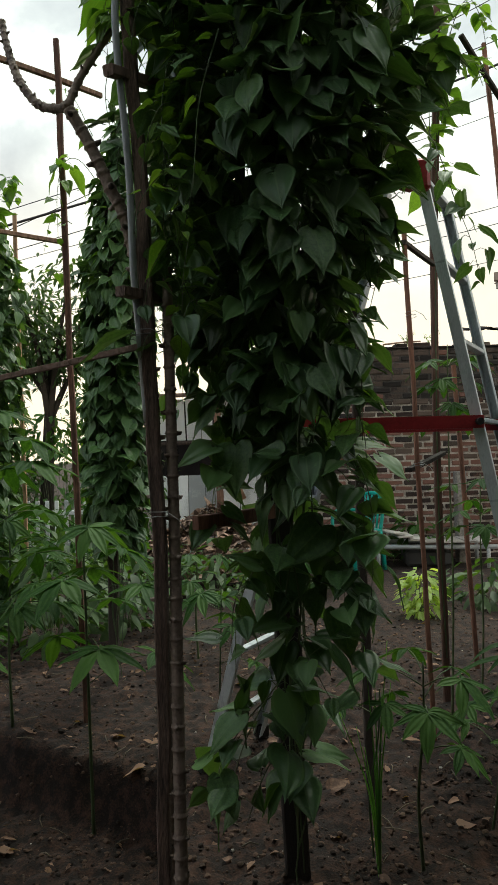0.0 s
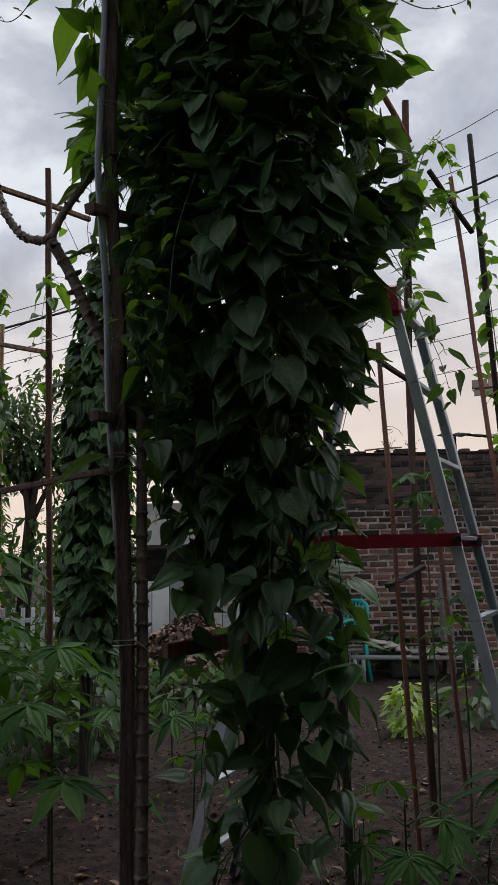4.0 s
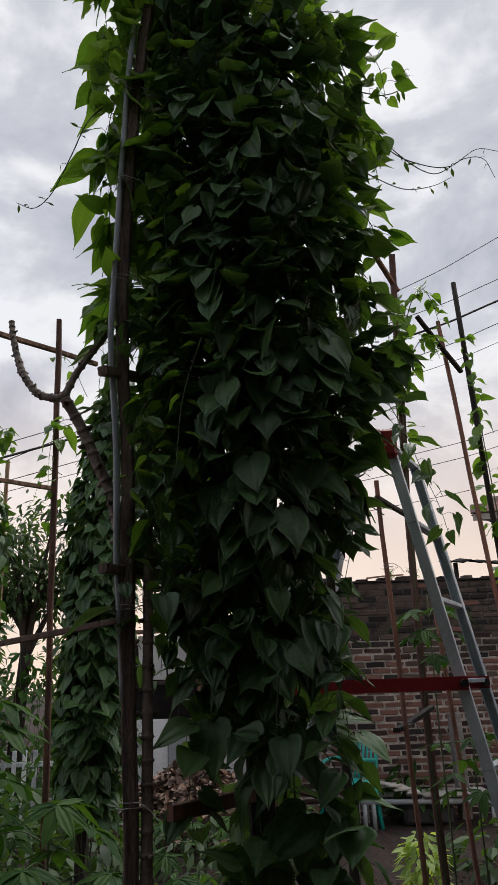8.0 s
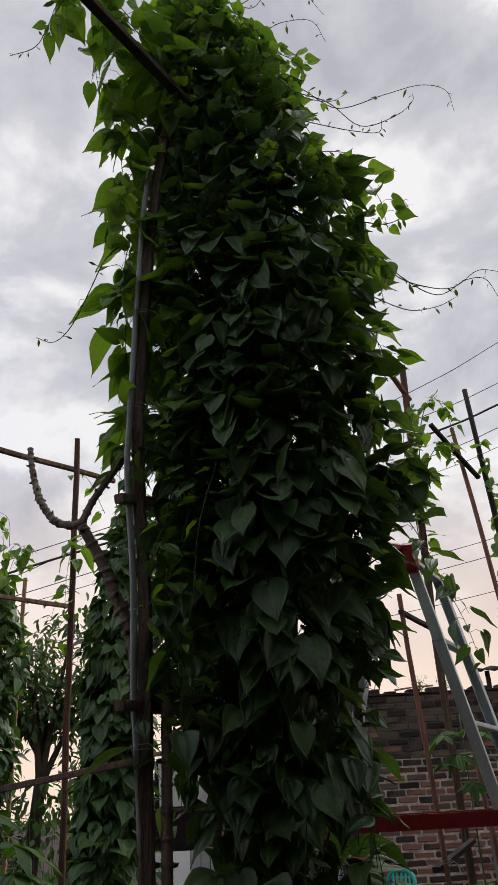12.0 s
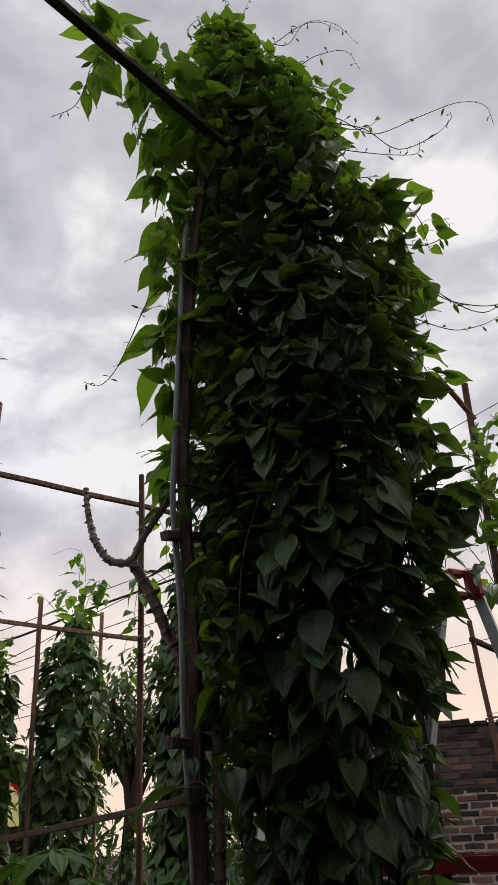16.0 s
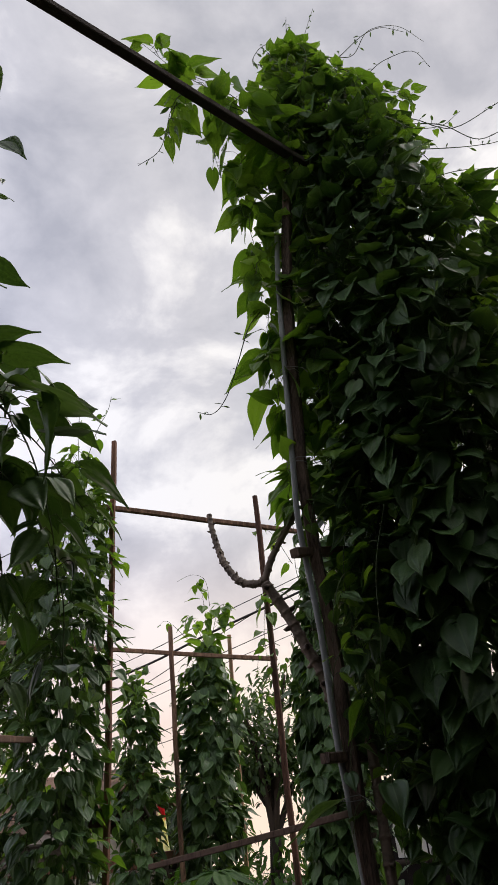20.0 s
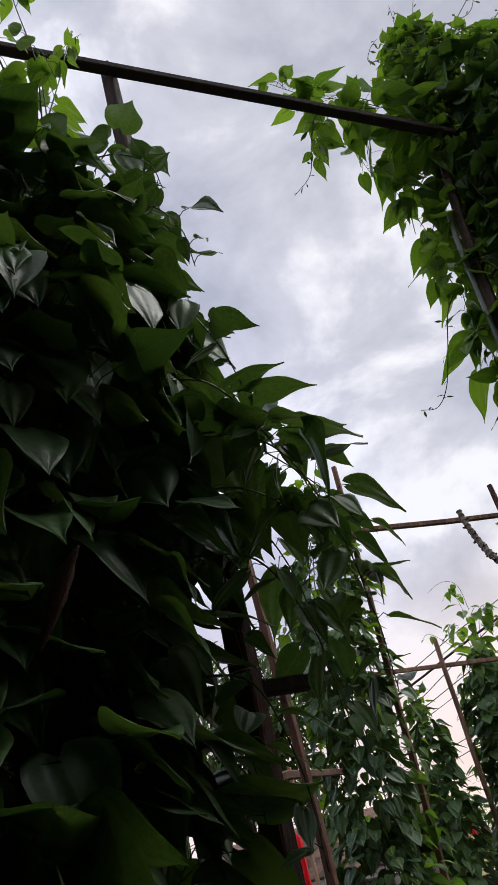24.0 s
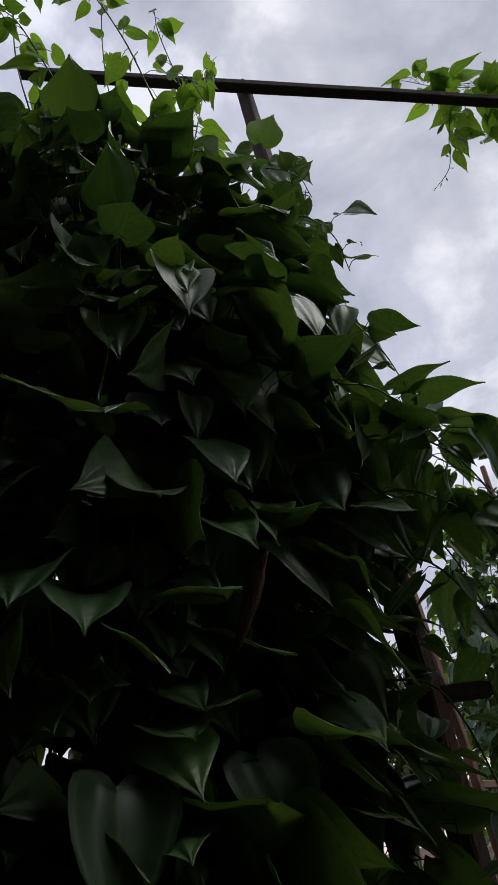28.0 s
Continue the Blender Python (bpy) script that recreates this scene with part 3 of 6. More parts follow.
add_bar(rod_r, "peg", (0.708, 3.20, 2.185), (0.925, 3.52, 2.165), 0.024, 0.020, DARKWOOD, 30)
add_tie(rod_r, (0.748, 3.21, 1.18), 0.024, 21)
add_tie(rod_r, (0.735, 3.21, 1.85), 0.024, 22)
rod_3 = post("trellis_post", "slim red-brown lath post", [(1.289, 4.2, -0.05), (1.20, 4.2, 1.75)], 0.024, 0.026, LATH, seed=16)
rod_rr = post("trellis_post", "slim red-brown lath post", [(1.60, 3.9, -0.05), (1.332, 3.9, 3.47)], 0.022, 0.020, LATH, seed=17)
add_bar(rod_rr, "lath", (1.14, 3.68, 3.39), (1.44, 3.91, 3.13), 0.026, 0.02, DARKWOOD, 18)
pole_d = post("bamboo_pole", "thin dark bamboo pole wound by a young vine", [(1.62, 4.0, -0.05), (1.54, 4.0, 2.28), (1.498, 4.0, 3.8)], 0.032, 0.032, DARKWOOD, round_=True)
rod_m = post("trellis_post", "slim red-brown lath post at the vine's edge", [(-1.50, 2.95, -0.06), (-1.527, 2.95, 3.54)], 0.025, 0.022, LATH, seed=19)
rod_f = post("trellis_post", "pale brown lath post", [(-1.84, 4.73, -0.05), (-1.943, 4.70, 3.03)], 0.028, 0.024, PALELATH, seed=20)
rod_g = post("trellis_post", "pale brown lath post", [(-1.63, 5.3, -0.05), (-1.658, 5.2, 3.05)], 0.026, 0.024, PALELATH, seed=23)
rod_n = post("trellis_post", "slim red-brown lath post", [(-1.03, 1.55, -0.36), (-1.150, 1.55, 1.60), (-1.238, 1.55, 2.45)], 0.023, 0.022, LATH, seed=24)
rod_s = post("trellis_post", "pale brown lath post", [(-3.13, 4.75, -0.05), (-3.40, 4.75, 2.56)], 0.026, 0.024, PALELATH, seed=25)
# stands in the vine's shade; its wood is coloured darker for that
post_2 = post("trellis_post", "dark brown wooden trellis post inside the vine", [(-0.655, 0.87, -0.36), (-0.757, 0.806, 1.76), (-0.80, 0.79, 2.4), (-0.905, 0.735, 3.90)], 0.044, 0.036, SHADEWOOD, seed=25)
add_bar(post_2, "peg", (-0.86, 0.62, 1.745), (-0.695, 0.90, 1.775), 0.024, 0.026, DARKWOOD, 26)
add_tie(post_2, (-0.757, 0.80, 1.78), 0.036, 27)


def beam(name, label, points, width, depth, mat, seed):
    root = thing(name, label, "beam", "trellis beams", at=points[0])
    bm = bar(bmesh.new(), [Vector(p) - Vector(points[0]) for p in points], width, depth, (0, 0, 1), 0.003, seed)
    part("lath", bm, mat, root, smooth=False)
    return root


beam("trellis_beam", "dark wooden beam tied across the tops of two posts", [(-1.30, 0.115, 3.818), (-0.11, 1.795, 3.837)], 0.036, 0.030, DARKWOOD, 31)
beam("trellis_beam", "thin wooden lath beam between two posts", [(-1.56, 2.92, 3.13), (-0.74, 3.80, 3.18)], 0.024, 0.026, PALELATH, 32)
beam("trellis_beam", "low weathered wooden lath tied to the post", [(-1.02, 2.30, 1.47), (-0.24, 1.87, 1.545)], 0.012, 0.016, WOOD, 33)
beam("trellis_beam", "reddish wooden plank tied low across the far posts", [(-3.1, 4.66, 1.50), (-1.98, 4.93, 1.575)], 0.03, 0.075, LATH, 34)
beam("trellis_beam", "thin pale lath beam behind the vines", [(-3.4, 4.55, 3.1), (-1.2, 4.85, 2.72)], 0.030, 0.028, PALELATH, 35)
beam("trellis_beam", "thin weathered lath beam", [(-1.19, 1.30, 1.72), (-1.25, 1.58, 1.79), (-1.70, 2.70, 1.975)], 0.022, 0.022, PALELATH, 36)
beam("trellis_beam", "thick dark wooden peg between two posts", [(-0.775, 0.83, 1.772), (-1.205, 1.535, 1.992)], 0.030, 0.030, DARKWOOD, 37)


# ---- cassava trunks at the post ----
def knobbly(root, name, points, radius, seed, gap=11):
    """A leafless cassava limb: swollen rings with pointed leaf scars at every node, under its plant."""
    r = random.Random(seed)
    line = smooth_line([Vector(p) - root.location for p in points], 8)
    fine = []
    for a, b in zip(line, line[1:]):
        n = max(1, int((b - a).length / 0.004))
        for k in range(n):
            fine.append(a.lerp(b, k / n))
    radii, nodes, until = [], [], 2
    for i in range(len(fine)):
        size = radius * (1 - 0.25 * i / len(fine))
        if i == until:
            nodes.append(i)
            until += int(gap * 1.5) + r.choice((-1, 0, 0, 1))
        since = i - nodes[-1] if nodes else 3
        radii.append(size * (1.20 if since == 0 else 1.02 if since == 1 else 0.95) * r.uniform(0.97, 1.03))
    limb = part(name, tube(bmesh.new(), fine, radii, 9), BARK, root)
    turn = 0.0
    for i in nodes:
        if i >= len(fine) - 1:
            continue
        way = (fine[i + 1] - fine[i]).normalized()
        turn += 2.4 + r.uniform(-0.3, 0.3)
        side = way.orthogonal().normalized()
        side.rotate(Matrix.Rotation(turn, 3, way))
        bm = tube(bmesh.new(), [fine[i] + side * radius * 0.7, fine[i] + side * radius * 1.28, fine[i] + side * radius * 1.5 + way * 0.004], [radius * 0.38, radius * 0.26, radius * 0.07], 6)
        part("leaf_scar", bm, BARK, limb)
    return limb


bare = thing("leafless_cassava", "bare ringed brown cassava trunk beside the post", "plant", at=(-0.197, 1.85, 0))
knobbly(bare, "trunk", [(-0.197, 1.85, -0.03), (-0.197, 1.85, 0.5), (-0.196, 1.85, 0.975), (-0.199, 1.85, 1.4), (-0.201, 1.85, 1.74)], 0.0185, 41, 9)
forked = thing("leafless_cassava", "bare forked grey cassava with curved knobbly branches behind the post", "plant", at=(-0.26, 2.02, 0))
knobbly(forked, "trunk", [(-0.24, 2.02, -0.03), (-0.25, 2.00, 0.9), (-0.275, 1.97, 1.6), (-0.318, 1.96, 1.88), (-0.362, 1.95, 1.985), (-0.412, 1.945, 2.10), (-0.467, 1.93, 2.198)], 0.0225, 42, 6)
knobbly(forked, "branch", [(-0.467, 1.93, 2.198), (-0.510, 1.955, 2.208), (-0.562, 1.985, 2.236), (-0.622, 2.03, 2.318), (-0.664, 2.08, 2.412), (-0.694, 2.12, 2.50), (-0.713, 2.15, 2.575)], 0.0125, 43, 4)
knobbly(forked, "branch", [(-0.467, 1.93, 2.198), (-0.438, 1.945, 2.280), (-0.395, 1.95, 2.350), (-0.345, 1.955, 2.425)], 0.0125, 44, 5)

# ---- vines ----
PILLAR_A = [(0.22, 0.12, 2.12, 0.07, 0.09), (0.6, 0.12, 2.10, 0.09, 0.15), (0.95, 0.13, 2.08, 0.12, 0.20), (1.3, 0.13, 2.06, 0.16, 0.24), (1.6, 0.10, 2.05, 0.24, 0.29), (1.8, 0.10, 2.05, 0.30, 0.31), (2.0, 0.10, 2.05, 0.31, 0.32), (2.2, 0.13, 2.05, 0.37, 0.33), (2.4, 0.11, 2.05, 0.37, 0.33), (2.8, 0.11, 2.05, 0.38, 0.34), (3.2, 0.12, 2.05, 0.40, 0.34), (3.5, 0.12, 2.05, 0.40, 0.34), (3.65, 0.07, 2.05, 0.35, 0.33), (3.8, 0.03, 2.05, 0.30, 0.32), (4.05, 0.0, 2.03, 0.27, 0.30), (4.3, -0.02, 2.02, 0.26, 0.28), (4.55, -0.07, 2.0, 0.20, 0.22), (4.72, -0.11, 2.0, 0.15, 0.16), (4.85, -0.13, 2.0, 0.11, 0.11), (4.92, -0.14, 2.0, 0.06, 0.06)]
vine_a = vine_pillar("tall leafy column of heart-leaved climbing vine on wooden posts", PILLAR_A, 4950, 0.105, (0.05, 1.2, 1.8), 101, singles=300, young_from=4.2, stems=8, density=lambda z: 0.2 if z < 1.2 else 0.68 if z < 1.5 else 0.85 if z < 2.8 else 1.05, fresh_lit=0.25, face=0.45, loose=0.52, drop=1.15)
PILLAR_2 = [(0.2, -0.95, 0.50, 0.2, 0.2), (0.8, -1.04, 0.42, 0.34, 0.34), (1.4, -1.07, 0.38, 0.42, 0.42), (1.9, -1.04, 0.39, 0.44, 0.44), (2.3, -1.02, 0.38, 0.43, 0.44), (2.55, -1.01, 0.37, 0.42, 0.43), (2.8, -1.05, 0.31, 0.37, 0.37), (3.0, -1.12, 0.26, 0.28, 0.28), (3.15, -1.15, 0.23, 0.17, 0.17), (3.25, -1.16, 0.22, 0.08, 0.08)]
vine_2 = vine_pillar("dense dark column of climbing vine close to the path", PILLAR_2, 5400, 0.112, (-0.1, -0.1, 1.9), 102, singles=300, young_from=3.3, stems=10, fresh_lit=0.0, face=0.0, drop=1.2, loose=0.25)
vine_l = vine_pillar("slender column of climbing vine behind the forked branch", [(0.75, -0.78, 4.2, 0.13, 0.14), (1.2, -0.77, 4.2, 0.19, 0.18), (2.2, -0.755, 4.2, 0.20, 0.18), (2.55, -0.74, 4.2, 0.17, 0.16), (2.85, -0.71, 4.2, 0.14, 0.12), (3.10, -0.68, 4.2, 0.10, 0.09), (3.28, -0.66, 4.2, 0.04, 0.04)], 1750, 0.10, (-0.7, 2, 1.6), 103, singles=120, face=0.6, drop=1.3, fresh_lit=0.3)
vine_m = vine_pillar("tall column of climbing vine on a lath post", [(0.0, -1.62, 2.78, 0.18, 0.2), (1.2, -1.66, 2.77, 0.23, 0.24), (2.2, -1.66, 2.77, 0.23, 0.24), (2.8, -1.65, 2.77, 0.23, 0.23), (3.1, -1.62, 2.78, 0.15, 0.16), (3.45, -1.66, 2.8, 0.05, 0.05)], 2150, 0.080, (-0.5, 1, 2.3), 104, singles=140, young_from=3.0, fresh_lit=0.7, face=0.5, drop=1.2)
vine_f = vine_pillar("round-topped column of climbing vine with a thin tip", [(0.3, -1.78, 4.95, 0.18, 0.2), (1.4, -1.79, 4.95, 0.21, 0.23), (2.1, -1.77, 4.95, 0.21, 0.23), (2.6, -1.77, 4.95, 0.20, 0.2), (2.8, -1.78, 4.95, 0.16, 0.16), (2.9, -1.76, 4.95, 0.08, 0.08), (2.96, -1.74, 4.95, 0.03, 0.03)], 1650, 0.096, (-1, 2, 2.3), 105, singles=120, young_from=2.9, fresh_lit=0.3, face=0.6, drop=1.3)
vine_g = vine_pillar("thin light green climbing vine farther back", [(0.3, -2.12, 4.6, 0.13, 0.13), (1.6, -2.13, 4.6, 0.15, 0.15), (2.3, -2.15, 4.6, 0.14, 0.14), (2.75, -2.17, 4.6, 0.05, 0.05)], 800, 0.092, (-1, 2, 2.3), 106, singles=80, young_from=2.4, fresh_lit=0.4)
# side shoots of the tall vine
for k, (n, size, pts) in enumerate((
    (30, 0.145, [(-0.16, 1.82, 4.02), (-0.34, 1.56, 4.05), (-0.48, 1.38, 4.04), (-0.57, 1.26, 4.08)]),
    (24, 0.135, [(-0.18, 1.86, 4.12), (-0.36, 1.66, 4.24), (-0.50, 1.50, 4.22), (-0.60, 1.38, 4.06)]),
    (16, 0.12, [(-0.30, 1.62, 4.04), (-0.46, 1.42, 3.96), (-0.52, 1.38, 3.82), (-0.53, 1.38, 3.68)]),
    (17, 0.165, [(-0.20, 1.80, 4.10), (-0.36, 1.72, 4.12), (-0.45, 1.68, 3.98), (-0.44, 1.70, 3.80)]),
    (26, 0.19, [(-0.15, 1.88, 4.05), (-0.30, 1.80, 4.04), (-0.40, 1.78, 3.88), (-0.39, 1.80, 3.66)]),
    (22, 0.18, [(-0.16, 1.90, 3.84), (-0.30, 1.84, 3.82), (-0.37, 1.82, 3.66), (-0.36, 1.84, 3.48)]),
    (40, 0.155, [(-0.18, 1.92, 3.60), (-0.32, 1.86, 3.58), (-0.370, 1.85, 3.40), (-0.355, 1.87, 3.18)]),
    (34, 0.17, [(-0.18, 1.92, 3.34), (-0.31, 1.88, 3.30), (-0.355, 1.87, 3.12), (-0.34, 1.89, 2.90)]),
    (30, 0.165, [(-0.18, 1.93, 3.06), (-0.31, 1.89, 3.02), (-0.345, 1.88, 2.86), (-0.33, 1.91, 2.68)]),
    (28, 0.15, [(-0.18, 1.93, 2.82), (-0.30, 1.90, 2.80), (-0.325, 1.89, 2.66), (-0.315, 1.92, 2.46)]),
    (24, 0.14, [(-0.18, 1.95, 2.56), (-0.29, 1.92, 2.54), (-0.33, 1.91, 2.44), (-0.32, 1.93, 2.30)]),
    (14, 0.08, [(-0.10, 1.90, 2.35), (-0.18, 1.82, 2.25), (-0.20, 1.80, 2.05), (-0.16, 1.80, 1.85)]),
    (14, 0.08, [(-0.06, 1.92, 2.00), (-0.14, 1.84, 1.92), (-0.17, 1.82, 1.75), (-0.12, 1.82, 1.60)]),
)):
    sprig(vine_a, pts, n, size, YOUNG_LIT, 200 + k, droop=1.0, shapes=OVATES)
for k, (n, size, pts) in enumerate((
    (20, 0.10, [(0.08, 2.0, 4.22), (0.20, 1.95, 4.34), (0.31, 1.94, 4.30), (0.38, 1.94, 4.18)]),
    (18, 0.105, [(0.20, 2.0, 3.92), (0.30, 1.95, 3.94), (0.36, 1.94, 3.84), (0.38, 1.94, 3.72)]),
    (26, 0.11, [(0.35, 2.0, 3.55), (0.50, 1.95, 3.60), (0.60, 1.94, 3.48), (0.62, 1.94, 3.30)]),
    (18, 0.12, [(0.35, 2.00, 3.20), (0.47, 1.95, 3.22), (0.54, 1.94, 3.12), (0.56, 1.94, 2.96)]),
    (18, 0.13, [(0.35, 2.00, 2.90), (0.45, 1.96, 2.90), (0.52, 1.95, 2.80), (0.54, 1.95, 2.66)]),
    (22, 0.14, [(0.32, 2.00, 2.62), (0.42, 1.97, 2.62), (0.48, 1.96, 2.52), (0.50, 1.96, 2.38)]),
    (24, 0.14, [(0.30, 2.02, 2.36), (0.44, 1.98, 2.36), (0.54, 1.96, 2.30), (0.58, 1.97, 2.20)]),
    (16, 0.15, [(0.30, 2.00, 2.40), (0.42, 1.97, 2.40), (0.49, 1.96, 2.31), (0.52, 1.96, 2.20)]),
    (12, 0.14, [(0.26, 2.00, 2.16), (0.34, 1.97, 2.16), (0.38, 1.96, 2.06), (0.38, 1.96, 1.92)]),
    (10, 0.14, [(0.24, 2.00, 1.98), (0.31, 1.97, 1.96), (0.34, 1.96, 1.84), (0.34, 1.96, 1.72)]),
    (14, 0.12, [(0.28, 2.02, 2.20), (0.40, 2.00, 2.20), (0.47, 1.98, 2.10), (0.50, 1.98, 1.96)]),
    (12, 0.12, [(0.26, 2.02, 1.90), (0.34, 1.95, 1.88), (0.39, 1.92, 1.78), (0.40, 1.92, 1.62)]),
    (11, 0.13, [(0.20, 1.95, 1.60), (0.29, 1.88, 1.58), (0.34, 1.86, 1.46), (0.34, 1.86, 1.28)]),
    (11, 0.14, [(0.18, 1.95, 1.25), (0.30, 1.86, 1.24), (0.37, 1.84, 1.08), (0.36, 1.86, 0.88)]),
    (9, 0.13, [(0.16, 2.00, 0.90), (0.27, 1.92, 0.88), (0.33, 1.90, 0.74), (0.32, 1.92, 0.58)]),
    (14, 0.13, [(0.05, 2.05, 1.66), (-0.04, 2.02, 1.62), (-0.10, 2.0, 1.50), (-0.08, 2.0, 1.32)]),
    (13, 0.14, [(0.06, 2.05, 1.50), (-0.02, 2.0, 1.46), (-0.07, 1.98, 1.36), (-0.05, 1.98, 1.22)]),
    (13, 0.15, [(0.06, 2.05, 1.30), (-0.04, 2.00, 1.28), (-0.10, 1.97, 1.15), (-0.09, 1.97, 1.00)]),
    (11, 0.15, [(0.08, 2.05, 0.98), (0.00, 2.00, 0.95), (-0.05, 1.95, 0.85), (-0.06, 1.95, 0.72)]),
    (9, 0.16, [(0.08, 2.02, 0.60), (0.00, 1.97, 0.56), (-0.08, 1.94, 0.46), (-0.12, 1.93, 0.36)]),
    (10, 0.15, [(0.16, 2.00, 1.10), (0.24, 1.95, 1.08), (0.27, 1.93, 0.98), (0.26, 1.93, 0.86)]),
    (9, 0.13, [(0.10, 2.00, 1.00), (0.02, 1.95, 0.96), (-0.04, 1.92, 0.84), (-0.05, 1.92, 0.66)]),
    (7, 0.15, [(0.10, 2.00, 0.66), (0.02, 1.95, 0.58), (-0.05, 1.92, 0.44), (-0.07, 1.92, 0.30)]),
    (7, 0.14, [(0.12, 1.98, 0.78), (0.14, 1.92, 0.72), (0.20, 1.90, 0.60)]),
    (5, 0.15, [(0.10, 2.0, 0.50), (0.02, 1.94, 0.40), (-0.03, 1.92, 0.28)]),
    (10, 0.13, [(0.14, 2.00, 1.46), (0.26, 1.95, 1.44), (0.36, 1.93, 1.32), (0.38, 1.94, 1.14)]),
    (10, 0.13, [(0.14, 2.00, 1.22), (0.26, 1.95, 1.20), (0.35, 1.93, 1.08), (0.36, 1.94, 0.92)]),
    (8, 0.13, [(0.14, 2.00, 1.00), (0.24, 1.95, 0.98), (0.32, 1.93, 0.86), (0.33, 1.94, 0.72)]),
    (9, 0.12, [(-0.12, 2.14, 1.84), (-0.20, 2.14, 1.80), (-0.245, 2.13, 1.68), (-0.245, 2.13, 1.54)]),
    (8, 0.12, [(-0.10, 2.14, 1.62), (-0.18, 2.14, 1.58), (-0.225, 2.13, 1.48), (-0.225, 2.13, 1.34)]),
    (9, 0.12, [(0.02, 2.12, 1.78), (-0.08, 2.12, 1.72), (-0.15, 2.10, 1.60), (-0.16, 2.10, 1.46)]),
    (9, 0.12, [(0.02, 2.14, 1.60), (-0.06, 2.14, 1.54), (-0.13, 2.12, 1.42), (-0.14, 2.12, 1.28)]),
    (7, 0.13, [(0.04, 2.14, 1.36), (-0.05, 2.14, 1.32), (-0.10, 2.12, 1.20), (-0.10, 2.12, 1.08)]),
    (12, 0.12, [(-0.05, 2.10, 2.55), (-0.22, 2.10, 2.50), (-0.30, 2.08, 2.36), (-0.31, 2.06, 2.16)]),
    (12, 0.12, [(-0.05, 2.10, 2.28), (-0.22, 2.10, 2.22), (-0.28, 2.08, 2.08), (-0.29, 2.06, 1.90)]),
    (12, 0.12, [(-0.05, 2.10, 2.05), (-0.20, 2.12, 2.00), (-0.26, 2.12, 1.86), (-0.26, 2.12, 1.68)]),
    (10, 0.12, [(0.16, 1.90, 1.50), (0.14, 1.80, 1.44), (0.12, 1.78, 1.28), (0.13, 1.80, 1.1)]),
)):
    pts = [(x if x < 0.3 else 0.3 + (x - 0.3) * (0.95 if z > 2.15 else 0.7), y, z) if z > 1.7 else (min(x, 0.22 + (x - 0.22) * 0.6), y, z) for x, y, z in pts]
    # upper right edge takes the bright leaf: light through the edge put in colour
    sprig(vine_a, pts, n, size, YOUNG_LIT if pts[0][2] > 2.75 else LEAF, 220 + k, droop=0.8)
# leaves over the post's face
for k, (n, size, mat, pts) in enumerate((
    (9, 0.11, YOUNG_LIT, [(-0.20, 2.00, 2.62), (-0.32, 1.97, 2.58), (-0.365, 1.95, 2.48), (-0.36, 1.96, 2.34)]),
    (9, 0.11, LEAF, [(-0.20, 2.02, 2.44), (-0.33, 2.00, 2.40), (-0.375, 1.99, 2.28), (-0.36, 1.99, 2.14)]),
    (8, 0.11, LEAF, [(-0.20, 2.04, 2.26), (-0.30, 2.03, 2.22), (-0.35, 2.02, 2.10), (-0.34, 2.02, 1.96)]),
    (8, 0.11, LEAF, [(-0.20, 2.04, 2.06), (-0.28, 2.04, 2.02), (-0.31, 2.04, 1.92), (-0.30, 2.04, 1.78)]),
    (6, 0.085, LEAF, [(-0.16, 1.84, 2.16), (-0.20, 1.78, 2.12), (-0.23, 1.76, 2.04), (-0.25, 1.77, 1.94)]),
    (5, 0.085, YOUNG_LIT, [(-0.15, 1.84, 1.98), (-0.20, 1.78, 1.95), (-0.25, 1.76, 1.88), (-0.27, 1.77, 1.80)]),
    (6, 0.085, LEAF, [(-0.14, 1.86, 1.80), (-0.19, 1.79, 1.77), (-0.23, 1.77, 1.71), (-0.25, 1.78, 1.62)]),
    (4, 0.12, LEAF, [(-0.10, 1.86, 1.66), (-0.14, 1.79, 1.63), (-0.16, 1.77, 1.56)]),
    (2, 0.13, LEAF, [(-0.20, 1.86, 1.58), (-0.245, 1.79, 1.55), (-0.262, 1.775, 1.49)]),
    (5, 0.085, LEAF, [(-0.16, 1.84, 2.46), (-0.21, 1.77, 2.42), (-0.25, 1.75, 2.34), (-0.27, 1.76, 2.24)]),
)):
    sprig(vine_a, pts, n, size, mat, 560 + k, 0.0018, droop=1.0)
# young growth climbing beside the post
r_side = random.Random(77)
for k in range(18):
    z = 1.72 + k * 0.13
    x = -0.17 - 0.02 * math.sin(k) + (0.03 if z > 3.0 else 0)
    sprig(vine_a, [(x + 0.16, 1.98, z + 0.10), (x + 0.05, 1.86, z + 0.12), (x + r_side.uniform(-0.02, 0.03), 1.80 + r_side.uniform(-0.03, 0.03), z), (x + r_side.uniform(-0.01, 0.06), 1.80, z - 0.20)], 11, r_side.uniform(0.075, 0.11), YOUNG_LIT if k % 2 == 0 else LEAF, 600 + k, droop=0.8)
for k in range(11):
    z = 1.62 + (k if k < 8 else k - 8 + 0.5) * 0.15
    sprig(vine_a, [(0.0, 2.10, z + 0.12), (-0.10, 2.08, z + 0.10), (-0.17 + r_side.uniform(-0.02, 0.02), 2.06, z), (-0.17 + r_side.uniform(-0.02, 0.03), 2.06, z - 0.22)], 13, 0.12, LEAF, 650 + k, droop=0.9)
